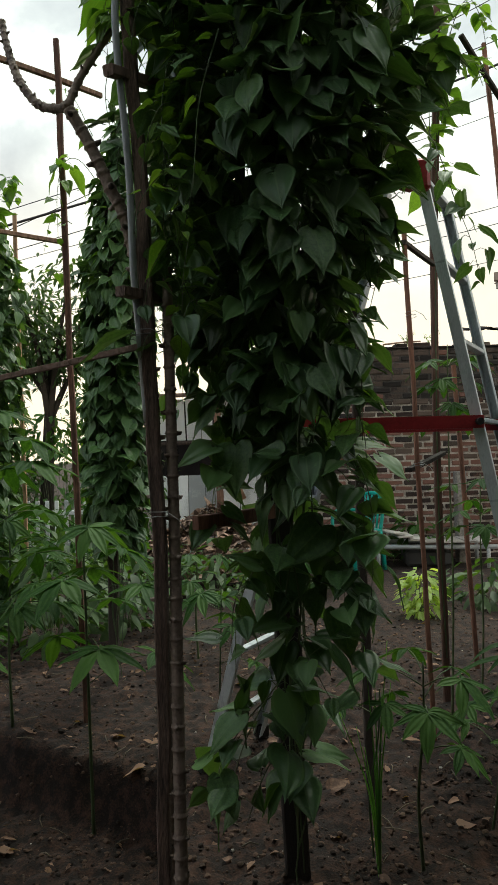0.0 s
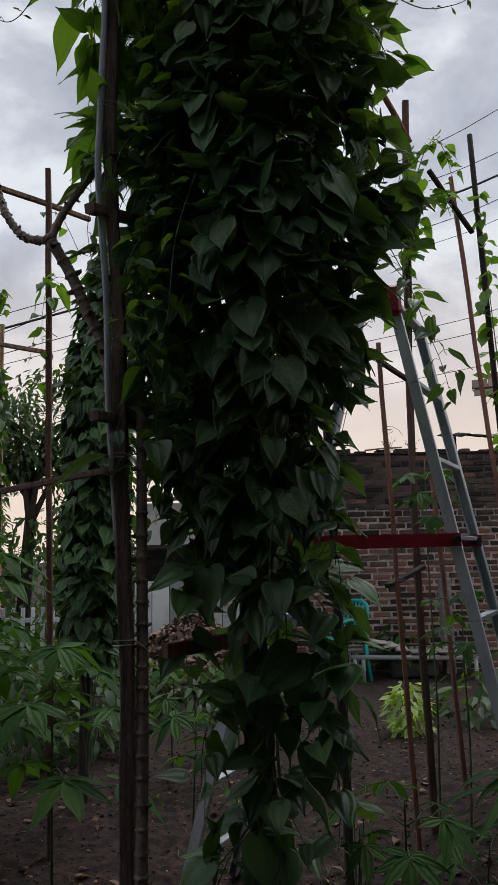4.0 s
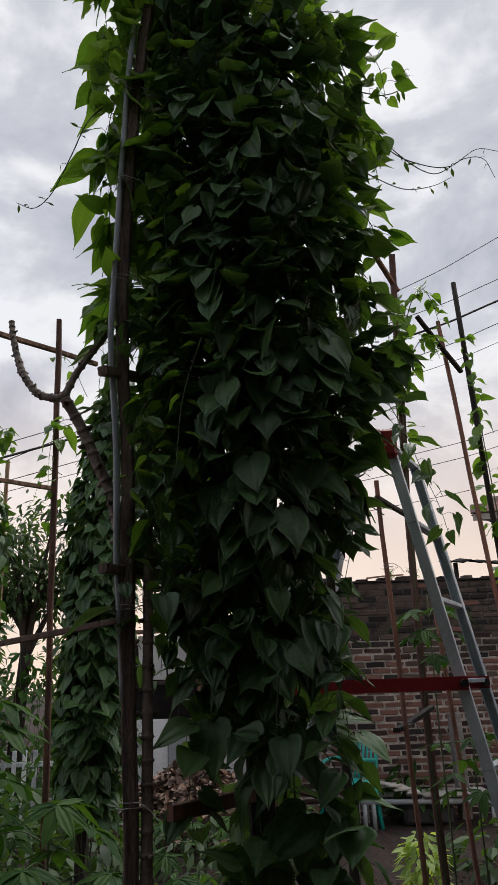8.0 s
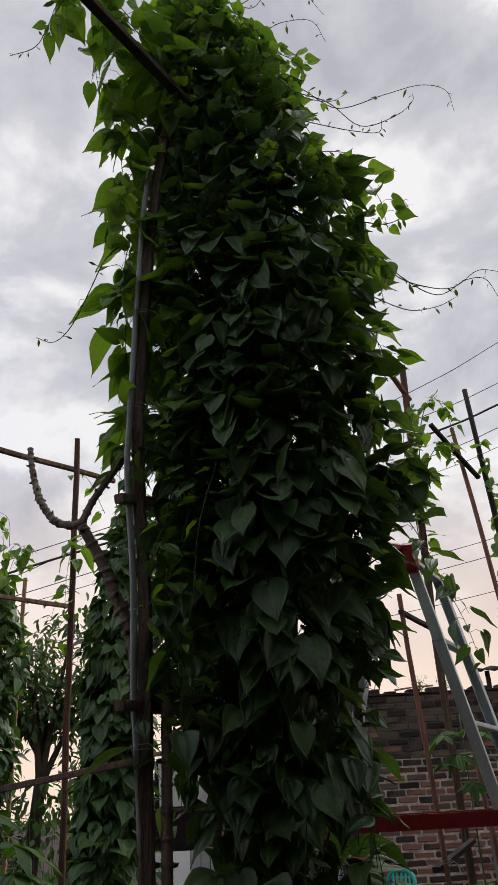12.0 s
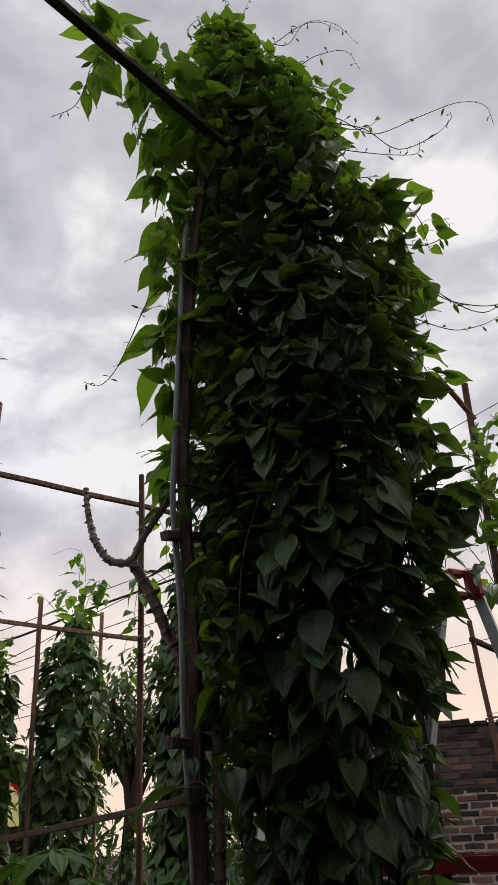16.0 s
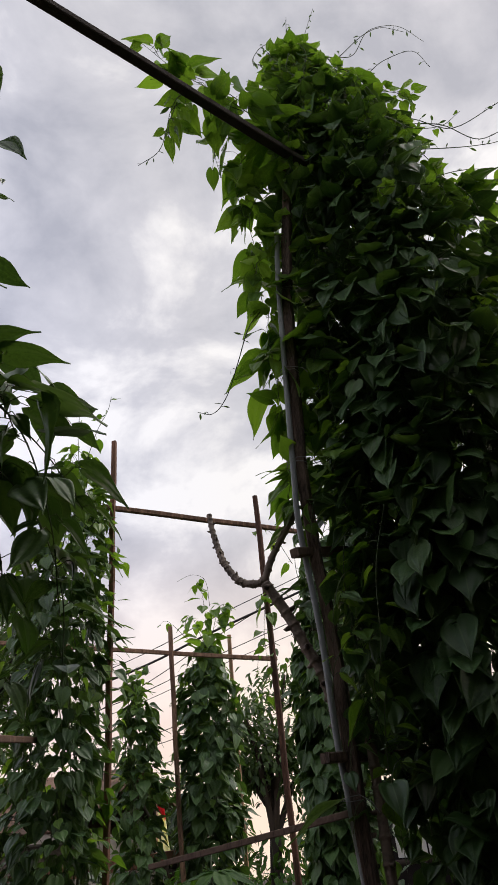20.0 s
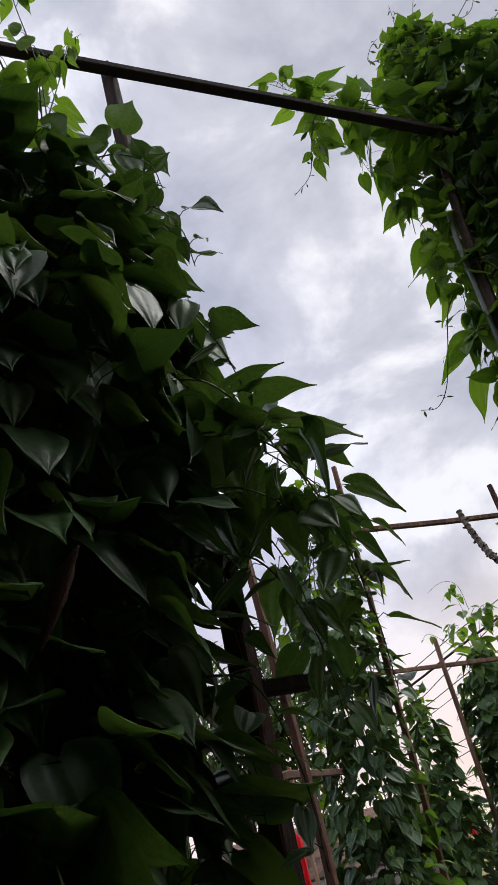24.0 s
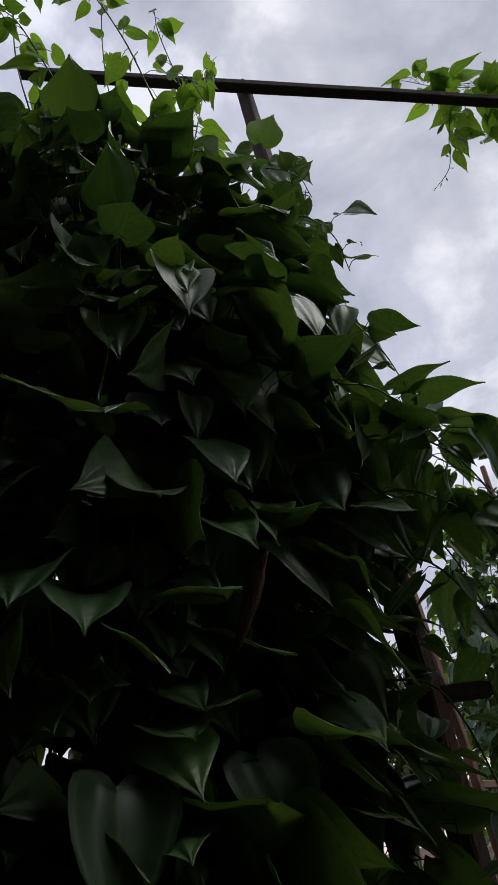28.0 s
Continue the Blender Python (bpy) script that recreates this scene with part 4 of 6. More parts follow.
# light twining shoots over the front of the column
for k in range(22):
    z = r_side.uniform(3.35, 4.7)
    cx, cy, rx, ry = lerp_list(PILLAR_A, z)
    turn, pts = radians(r_side.uniform(-165, -10)), []
    for n in range(5):
        pts.append((cx + math.cos(turn) * (rx + 0.06), cy + math.sin(turn) * (ry + 0.06), z))
        turn += r_side.uniform(-0.16, 0.22)
        z -= r_side.uniform(-0.03, 0.13)
    sprig(vine_a, pts, 10, 0.052, YOUNG_LIT, 620 + k, 0.0018)
sprig(vine_a, [(0.42, 2.08, 2.38), (0.55, 2.28, 2.36), (0.66, 2.40, 2.24), (0.72, 2.44, 2.10), (0.77, 2.44, 1.96), (0.80, 2.44, 1.82)], 26, 0.12, LEAF, 590, droop=0.9, shapes=OVATES)
# bare twining tips over its crown
TIPS = (
    [(-0.05, 1.95, 4.80), (0.10, 1.95, 4.70), (0.18, 1.95, 4.68), (0.27, 1.95, 4.82), (0.40, 1.95, 4.78), (0.49, 1.95, 4.60)],
    [(0.05, 1.95, 4.64), (0.14, 1.95, 4.72), (0.24, 1.95, 4.80), (0.33, 1.95, 4.81), (0.42, 1.95, 4.72)],
    [(0.12, 1.95, 4.55), (0.20, 1.95, 4.50), (0.30, 1.95, 4.56), (0.43, 1.95, 4.56), (0.48, 1.95, 4.41)],
    [(0.28, 1.95, 4.16), (0.36, 1.95, 4.10), (0.49, 1.95, 3.98), (0.69, 1.95, 4.05), (0.85, 1.95, 4.10), (0.95, 1.95, 4.06), (0.963, 1.95, 3.93)],
    [(0.30, 1.95, 4.10), (0.45, 1.95, 4.02), (0.57, 1.95, 3.87), (0.72, 1.95, 3.92), (0.80, 1.95, 4.00), (0.81, 1.95, 4.05)],
    [(0.26, 1.95, 3.95), (0.43, 1.95, 3.88), (0.55, 1.95, 3.84), (0.64, 1.95, 3.83), (0.66, 1.95, 3.90)],
    [(0.25, 1.95, 3.78), (0.33, 1.95, 3.74), (0.46, 1.95, 3.73), (0.55, 1.95, 3.69), (0.53, 1.95, 3.61)],
    [(0.38, 1.95, 3.58), (0.44, 1.95, 3.53), (0.50, 1.95, 3.32), (0.515, 1.95, 3.12)],
    [(0.50, 1.95, 3.36), (0.59, 1.95, 3.34), (0.655, 1.95, 3.36), (0.696, 1.95, 3.41), (0.682, 1.95, 3.46)],
    [(0.46, 1.95, 3.32), (0.55, 1.95, 3.20), (0.63, 1.95, 3.08), (0.74, 1.95, 3.00), (0.85, 1.95, 3.06), (0.92, 1.95, 3.06), (0.95, 1.95, 2.98)],
    [(0.50, 1.95, 3.26), (0.60, 1.95, 3.10), (0.70, 1.95, 3.04), (0.80, 1.95, 3.03), (0.90, 1.95, 3.10), (0.98, 1.95, 3.09)],
    [(0.44, 1.95, 3.06), (0.52, 1.95, 3.00), (0.63, 1.95, 2.94), (0.73, 1.95, 2.95), (0.80, 1.95, 2.985)],
    [(-0.20, 1.95, 4.80), (-0.30, 1.95, 4.88), (-0.27, 1.95, 4.97), (-0.22, 1.95, 5.00)],
    [(-0.14, 1.95, 4.85), (-0.12, 1.95, 4.98), (-0.10, 1.95, 5.17)],
    [(-0.06, 1.95, 4.80), (-0.03, 1.95, 4.95), (0.04, 1.95, 5.16)],
    [(-0.36, 1.82, 3.18), (-0.40, 1.76, 3.06), (-0.443, 1.75, 2.92), (-0.492, 1.75, 2.79), (-0.542, 1.75, 2.735), (-0.597, 1.75, 2.755)],
    [(-0.50, 1.46, 4.06), (-0.56, 1.46, 3.88), (-0.60, 1.46, 3.74), (-0.68, 1.45, 3.68)],
)
for k, pts in enumerate(TIPS):
    tendril(vine_a, pts, 240 + k, leaves=9 if k != 1 else 5)
for k, pts in enumerate((
    [(0.10, 1.80, 4.0), (0.22, 1.72, 3.88), (0.30, 1.68, 3.72), (0.40, 1.68, 3.68), (0.48, 1.70, 3.75)],
    [(0.02, 1.75, 3.9), (0.06, 1.68, 3.72), (0.10, 1.66, 3.50)],
    [(-0.05, 1.76, 2.3), (-0.10, 1.72, 2.1), (-0.12, 1.72, 1.9), (-0.16, 1.75, 1.75)],
)):
    sprig(vine_a, pts, 9, 0.05, YOUNG_LIT, 260 + k)
# side shoots of the near vine
for k, (pts, n, size, mat) in enumerate((
    ([(-0.80, 0.50, 2.98), (-0.70, 0.53, 2.94), (-0.60, 0.55, 2.84), (-0.57, 0.56, 2.74)], 11, 0.10, LEAF),
    ([(-0.75, 0.52, 2.75), (-0.62, 0.54, 2.70), (-0.54, 0.57, 2.60), (-0.52, 0.58, 2.48)], 11, 0.105, LEAF),
    ([(-0.72, 0.55, 2.45), (-0.60, 0.58, 2.42), (-0.52, 0.61, 2.30), (-0.49, 0.63, 2.20)], 10, 0.105, LEAF),
    ([(-0.70, 0.58, 2.28), (-0.58, 0.62, 2.24), (-0.50, 0.65, 2.14), (-0.45, 0.68, 2.04)], 13, 0.115, LEAF),
    ([(-0.68, 0.60, 2.15), (-0.56, 0.66, 2.14), (-0.46, 0.70, 2.06), (-0.42, 0.76, 1.92), (-0.42, 0.80, 1.80)], 18, 0.125, LEAF),
    ([(-0.70, 0.62, 2.05), (-0.58, 0.68, 2.04), (-0.48, 0.76, 1.96), (-0.45, 0.84, 1.84), (-0.45, 0.86, 1.70)], 18, 0.12, LEAF),
    ([(-0.72, 0.64, 1.95), (-0.60, 0.70, 1.92), (-0.54, 0.76, 1.80), (-0.54, 0.80, 1.66)], 7, 0.11, LEAF),
    ([(-0.72, 0.62, 1.75), (-0.62, 0.66, 1.72), (-0.58, 0.70, 1.60), (-0.58, 0.72, 1.48)], 5, 0.11, LEAF),
    ([(-0.84, 0.45, 3.10), (-0.82, 0.40, 3.30), (-0.76, 0.28, 3.36), (-0.70, 0.22, 3.30)], 12, 0.085, YOUNG_LIT),
    ([(-0.85, 0.45, 3.15), (-0.86, 0.50, 3.45), (-0.88, 0.55, 3.75), (-0.90, 0.62, 3.95)], 12, 0.075, YOUNG_LIT),
    ([(-0.80, 0.30, 3.10), (-0.78, 0.18, 3.26), (-0.76, 0.05, 3.30), (-0.80, -0.05, 3.22)], 16, 0.09, YOUNG_LIT),
    ([(-0.90, 0.20, 2.95), (-0.88, 0.05, 3.10), (-0.86, -0.05, 3.16), (-0.84, -0.12, 3.05)], 16, 0.09, YOUNG_LIT),
    ([(-0.82, 0.42, 3.0), (-0.74, 0.34, 3.12), (-0.68, 0.30, 3.05), (-0.64, 0.32, 2.92)], 10, 0.085, YOUNG_LIT),
    ([(-0.92, 0.30, 3.0), (-0.92, 0.22, 3.35), (-0.86, 0.16, 3.6), (-0.78, 0.14, 3.75)], 14, 0.08, YOUNG_LIT),
    ([(-0.95, 0.1, 2.9), (-0.95, 0.0, 3.2), (-0.90, -0.05, 3.45), (-0.86, -0.02, 3.6)], 14, 0.085, YOUNG_LIT),
)):
    pts = [(x if x < -0.68 else -0.68 + (x + 0.68) * 0.72, y, z) for x, y, z in pts]
    sprig(vine_2, pts, n, size, mat, 280 + k, droop=0.9, shapes=OVATES)
# leaves hung round the near vine's post
r_post = random.Random(91)
for k in range(13):
    z = 1.25 + k * 0.16
    x, y = -0.745 - 0.045 * max(0.0, z - 1.76), 0.80 - 0.03 * max(0.0, z - 1.76)
    sprig(vine_2, [(x - 0.10, y - 0.10, z + 0.06), (x - 0.02, y - 0.10, z + 0.10), (x + r_post.uniform(0.0, 0.05), y - 0.07, z + 0.02), (x + r_post.uniform(0.0, 0.05), y - 0.05, z - 0.14)], 11 if z > 2.2 else 6, r_post.uniform(0.10, 0.14), LEAF, 340 + k, droop=1.0)
# two leafy shoots reaching out over the path
sprig(vine_2, [(-0.80, 0.68, 2.44), (-0.73, 0.80, 2.42), (-0.67, 0.90, 2.35), (-0.61, 0.96, 2.26)], 15, 0.15, LEAF, 321, droop=0.35, shapes=OVATES)
sprig(vine_2, [(-0.75, 0.70, 2.30), (-0.67, 0.80, 2.23), (-0.59, 0.88, 2.13), (-0.54, 0.94, 2.03)], 19, 0.15, LEAF, 322, droop=0.6, shapes=OVATES)
sprig(vine_2, [(-0.74, 0.72, 2.12), (-0.68, 0.80, 2.05), (-0.64, 0.84, 1.93), (-0.63, 0.86, 1.80)], 17, 0.145, LEAF, 323, droop=1.0, shapes=OVATES)
part("husk", tube(bmesh.new(), smooth_line([Vector(p) - vine_2.location for p in ((-0.668, 0.316, 1.715), (-0.640, 0.314, 1.758), (-0.618, 0.313, 1.792), (-0.597, 0.313, 1.814))], 4), [0.011 * f for f in (0.2, 0.45, 0.6, 0.75, 0.9, 1.0, 0.95, 1.0, 0.85, 0.6, 0.5, 0.3, 0.1)], 7), SHADEWOOD, vine_2, "dry curled brown leaf")
# shoots of the farther vines
for root, pts, n in (
    (vine_m, [(-1.60, 2.75, 3.25), (-1.50, 2.70, 3.45), (-1.43, 2.68, 3.55), (-1.40, 2.66, 3.62)], 5),
    (vine_m, [(-1.62, 2.75, 3.3), (-1.62, 2.72, 3.5), (-1.60, 2.7, 3.62)], 4),
    (vine_f, [(-1.75, 4.93, 2.8), (-1.74, 4.92, 3.05), (-1.76, 4.91, 3.30), (-1.80, 4.90, 3.42)], 17),
    (vine_f, [(-1.72, 4.93, 2.9), (-1.66, 4.92, 3.12), (-1.60, 4.91, 3.20), (-1.55, 4.90, 3.06)], 18),
    (vine_f, [(-1.76, 4.93, 2.9), (-1.83, 4.92, 3.10), (-1.88, 4.91, 3.15), (-1.92, 4.90, 3.04)], 14),
    (vine_f, [(-1.70, 4.9, 3.2), (-1.72, 4.88, 3.4), (-1.82, 4.86, 3.46), (-1.95, 4.85, 3.42)], 3),
    (vine_f, [(-1.85, 4.8, 2.95), (-2.0, 4.78, 3.1), (-2.08, 4.77, 3.06)], 3),
    (vine_l, [(-0.85, 4.1, 3.1), (-0.95, 4.0, 3.3), (-1.05, 3.95, 3.3)], 4),
    (vine_l, [(-0.98, 4.1, 2.6), (-1.06, 4.0, 2.62), (-1.1, 3.95, 2.4)], 6),
    (vine_l, [(-0.98, 4.1, 2.3), (-1.08, 4.0, 2.3), (-1.1, 3.95, 2.1)], 5),
):
    sprig(root, pts, n, 0.07 if n < 8 else 0.115, YOUNG_LIT, 300 + n)
sprig(vine_l, [(-0.75, 4.1, 2.7), (-0.80, 3.6, 2.74), (-0.87, 3.50, 2.70), (-0.90, 3.48, 2.55), (-0.90, 3.48, 2.32)], 13, 0.13, YOUNG_LIT, 330, shapes=OVATES, from_share=0.35)

# young vines on the posts at the wall side
vine_r = thing("young_vine", "sparse young vine climbing a thin dark bamboo pole", "vine", at=(1.6, 4.0, 0))
sprig(vine_r, [(1.60, 3.98, 0.3), (1.58, 3.96, 1.2), (1.56, 3.97, 2.2), (1.53, 3.97, 2.9), (1.51, 3.97, 3.42)], 44, 0.125, YOUNG_LIT, 311, 0.005, from_share=0.36)
sprig(vine_r, [(1.56, 3.98, 0.3), (1.60, 4.03, 1.4), (1.54, 4.03, 2.4), (1.53, 4.0, 3.1)], 22, 0.12, YOUNG_LIT, 312, 0.005, from_share=0.4)
vine_rb = thing("young_vine", "light green young vine tangled round a weathered post", "vine", at=(1.0, 3.7, 0))
sprig(vine_rb, [(0.98, 3.70, 0.2), (0.95, 3.66, 1.0), (0.96, 3.64, 2.0), (0.99, 3.63, 2.9), (1.03, 3.61, 3.5)], 34, 0.11, YOUNG_LIT, 313, 0.004, from_share=0.62)
sprig(vine_rb, [(1.0, 3.62, 3.0), (1.06, 3.58, 3.35), (1.14, 3.56, 3.50), (1.20, 3.56, 3.42), (1.23, 3.56, 3.25)], 26, 0.105, YOUNG_LIT, 314, 0.003)
sprig(vine_rb, [(0.98, 3.62, 2.8), (1.06, 3.56, 3.10), (1.15, 3.54, 3.18), (1.20, 3.54, 3.05)], 22, 0.11, YOUNG_LIT, 315, 0.003)
sprig(vine_rb, [(0.96, 3.66, 2.5), (0.94, 3.58, 2.9), (0.93, 3.55, 3.2), (0.98, 3.55, 3.4)], 20, 0.10, YOUNG_LIT, 316, 0.003)


# ---- stepladder ----
ladder = thing("stepladder", "worn aluminium double stepladder with red top caps and red spreader", "ladder", at=(0.4, 2.8, 0))
LO = ladder.location
ACROSS = Vector((0.20, 0.36, 0))
TOP_R, TOP_L = Vector((0.648, 2.612, 2.25)), Vector((0.365, 2.43, 2.25))
FOOT_R, FOOT_L = Vector((1.09, 2.60, 0.0)), Vector((-0.200, 2.90, 0.0))


def channel(bm, a, b, wide, deep, facing):
    """An open U-profile in one piece: a web and two flanges."""
    way = (b - a).normalized()
    face = Vector(facing)
    face = (face - way * face.dot(way)).normalized()
    side = way.cross(face)
    w, t = wide / 2, 0.004
    ring = [(-w, -deep), (-w, 0), (w, 0), (w, -deep), (w - t, -deep), (w - t, -t), (-w + t, -t), (-w + t, -deep)]
    ends = [[bm.verts.new(p + side * x + face * y) for x, y in ring] for p in (a, b)]
    for k in range(8):
        bm.faces.new((ends[0][k], ends[0][(k + 1) % 8], ends[1][(k + 1) % 8], ends[1][k]))
    for e in ends:
        for q in ((0, 1, 6, 7), (1, 2, 5, 6), (2, 3, 4, 5)):
            bm.faces.new([e[i] for i in q])
    return bm


for top, foot in ((TOP_R, FOOT_R), (TOP_L, FOOT_L)):
    for k in (0, 1):
        off = ACROSS * k * 0.98
        wide = ACROSS * k * 1.12
        part("rail", channel(bmesh.new(), top + off - LO, foot + wide - LO, 0.040 if k == 0 else 0.036, 0.022 if k == 0 else 0.045, -ACROSS if k == 0 else ACROSS), ALUMINIUM, ladder, smooth=False)
        part("rubber_foot", block(bmesh.new(), foot + wide - LO + Vector((0, 0, 0.008)), (0.06, 0.05, 0.06), 0.5, 0.006), BLACK, ladder, smooth=False)
    for n in range(1, 8):
        f = (n * 0.29 + 0.02) / 2.25
        a = top.lerp(foot, f) - LO
        b = (top + ACROSS * 0.98).lerp(foot + ACROSS * 1.12, f) - LO
        part("rung", bar(bmesh.new(), [a, b], 0.034, 0.016, (0, 0, 1)), ALUMINIUM, ladder, smooth=False)
for k in (0, 1):
    off = ACROSS * 0.85 * k - LO
    if k == 0:
        cap = block(bmesh.new(), TOP_R + off + Vector((0.0, -0.012, 0.0)), (0.062, 0.05, 0.115), -0.2, 0.012)
        block(cap, TOP_R + off + Vector((-0.062, -0.022, 0.042)), (0.075, 0.04, 0.032), 0.55, 0.008)
        block(cap, TOP_R + off + Vector((-0.055, -0.020, -0.044)), (0.062, 0.04, 0.026), 0.55, 0.008)
        part("cap", cap, REDMETAL, ladder, "red plastic hinge cap", smooth=False)
    if k == 0:
        part("top_bar", bar(bmesh.new(), [TOP_R - LO, TOP_R + ACROSS * 0.98 - LO], 0.034, 0.018, (0, 0, 1)), ALUMINIUM, ladder, smooth=False)
    f = 1 - 1.352 / 2.25
    a, b = TOP_R.lerp(FOOT_R, f) + ACROSS * (0.95 * k) - LO, TOP_L.lerp(FOOT_L, f) + ACROSS * (0.95 * k) - LO
    a, b = a + (a - b).normalized() * 0.02, b
    shift = Vector((0, -0.02, 0))
    part("spreader", channel(bmesh.new(), a + shift, b + shift, 0.046, 0.02, (0, -1, 0)), REDMETAL, ladder, "red painted metal spreader bar", smooth=False)
    part("bolt", tube(bmesh.new(), [a + Vector((-0.02, -0.045, 0)), a + Vector((-0.02, 0.01, 0))], 0.013, 8), BLACK, ladder, smooth=False)


# ---- cassava plants ----
def palmate(lobes, reach, seed):
    """One hand-shaped leaf: lobes round the stalk's end, as verts, faces and leaf coordinates."""
    r = random.Random(seed)
    verts, faces, uvs, start = [], [], [], 0
    for k in range(lobes):
        turn = radians((k - (lobes - 1) / 2) * 2 * reach / (lobes - 1) + r.uniform(-5, 5))
        v, f, uv = LANCES[r.randrange(len(LANCES))]
        size = (1.0 - 0.35 * abs(k - (lobes - 1) / 2) / (lobes / 2)) * r.uniform(0.92, 1.05)
        c, s = math.cos(turn), math.sin(turn)
        w = v * size
        verts.append(np.stack([w[:, 0] * 0.98 * c - w[:, 2] * s, w[:, 1], w[:, 0] * 0.98 * s + w[:, 2] * c], 1))
        faces.extend([tuple(i + start for i in q) for q in f])
        uvs.append(uv)
        start += len(v)
    return np.concatenate(verts), faces, np.concatenate(uvs)


PALMS = [palmate(7, 125, 1), palmate(6, 110, 2), palmate(5, 100, 3), palmate(7, 135, 4)]


def cassava(label, base, height, crown, leaves, size, seed, lean=(0, 0), stem=0.008):
    """A cassava plant: a stem and long-stalked palmate leaves."""
    base = (base[0], base[1], height_at(base[0], base[1]))
    r = random.Random(seed)
    root = thing("cassava_plant", label, "plant", "cassava plants", at=base)
    tip = Vector((lean[0], lean[1], height))
    line = smooth_line([(0, 0, -0.03), tip * 0.35 + Vector((r.uniform(-0.02, 0.02), r.uniform(-0.02, 0.02), 0)), tip * 0.7, tip], 5)
    part("stem", tube(bmesh.new(), line, [stem * (1 - 0.6 * i / len(line)) for i in range(len(line))], 7), BARK if stem > 0.009 else VINE, root)
    for k in range(leaves):
        f = crown + (1 - crown) * ((k + 0.5) / leaves) ** 0.6
        i = min(int(f * (len(line) - 1)), len(line) - 2)
        p = line[i]
        turn = k * 2.4 + r.uniform(-0.4, 0.4)
        out = Vector((math.cos(turn), math.sin(turn), 0))
        reach = size * r.uniform(1.0, 1.7) * (1.15 - 0.5 * f)
        end = p + out * reach + Vector((0, 0, reach * r.uniform(0.0, 0.45)))
        leaf = blade_frame(end, out + Vector((0, 0, r.uniform(-0.6, 0.05))), Vector((0, 0, 1)) + out * 0.2, size * r.uniform(0.8, 1.15))
        stalk = part("leaf_stalk", tube(bmesh.new(), smooth_line([p, p.lerp(end, 0.5) + Vector((0, 0, reach * 0.12)), end], 4), 0.0022, 5), VINE, root)
        single_leaves([leaf], PALMS, CASSAVA, root, r)
    return root


cassava("leafy cassava plant with spreading hand-shaped leaves", (-0.67, 2.98, 0), 1.27, 0.42, 12, 0.195, 401, (0.01, -0.14))
cassava("leafy cassava plant with spreading hand-shaped leaves", (-1.10, 3.05, 0), 1.80, 0.42, 11, 0.20, 402, (0.03, -0.05))
cassava("leafy cassava plant with spreading hand-shaped leaves", (-1.15, 3.45, 0), 1.05, 0.35, 13, 0.18, 403)
cassava("small young cassava plant with few leaves", (0.50, 2.22, 0), 0.64, 0.45, 7, 0.125, 404, (0.01, -0.02), 0.006)
cassava("small young cassava plant with few leaves", (0.36, 2.28, 0), 0.52, 0.6, 3, 0.11, 405, (0.03, 0.0), 0.004)
cassava("small young cassava plant with few leaves", (-0.16, 3.25, 0), 0.72, 0.4, 8, 0.14, 406, (0.02, 0), 0.005)
cassava("small young cassava plant with few leaves", (0.78, 2.45, 0), 0.42, 0.4, 6, 0.12, 407, (0.05, 0), 0.005)
cassava("drooping young cassava plant between the posts", (0.93, 3.45, 0), 1.78, 0.72, 13, 0.12, 408, (0.03, 0), 0.006)
cassava("drooping young cassava plant between the posts", (1.10, 3.55, 0), 1.15, 0.62, 10, 0.12, 409, (0.03, 0), 0.006)
cassava("young cassava plant near the rubble", (-0.35, 4.6, 0), 0.75, 0.35, 10, 0.15, 410)
cassava("young cassava plant near the rubble", (0.05, 5.2, 0), 0.62, 0.35, 9, 0.15, 411)


def strap_plant(label, base, blades, length, width, seed, mat):
    """A clump of long arching blades."""
    r = random.Random(seed)
    root = thing("ginger_plant", label, "plant", at=base)
    for k in range(blades):
        turn, tilt = r.uniform(0, 6.28), r.uniform(0.25, 0.9)
        out = Vector((math.cos(turn), math.sin(turn), 0))
        side = Vector((-out.y, out.x, 0))
        n, rows, uvs = 9, [], []
        long = length * r.uniform(0.6, 1.1)
        start = Vector((0, 0, r.uniform(0.3, 0.6) * length))
        for i in range(n):
            f = i / (n - 1)
            p = start + out * long * f * tilt * 1.0 + Vector((0, 0, long * (f * (1.1 - tilt) - 0.55 * f * f)))
            w = width * math.sin(math.pi * min(0.98, 0.08 + 0.9 * f)) ** 0.8
            for u in (-1, 0, 1):
                rows.append(p + side * u * w + Vector((0, 0, abs(u) * w * 0.35)))
                uvs.append((u * 0.9, f))
        faces = [(i * 3 + j, i * 3 + j + 1, (i + 1) * 3 + j + 1, (i + 1) * 3 + j) for i in range(n - 1) for j in (0, 1)]
        ob = new("blade", mesh_from("blade", rows, faces, uvs, mat))
        ob.parent = root
        part("stalk", tube(bmesh.new(), [(0, 0, -0.02), start * 0.5 + out * 0.004, start], 0.005, 6), VINE, root)
    return root


strap_plant("bright green ginger-like plant with long arching leaves", (1.22, 2.95, 0), 13, 0.72, 0.032, 421, CASSAVA)
strap_plant("bright green ginger-like plant with long arching leaves", (1.55, 3.4, 0), 10, 0.7, 0.035, 422, CASSAVA)

onion = thing("spring_onion", "clump of thin upright spring onion leaves in the soil", "vegetable", at=(0.357, 2.17, 0))
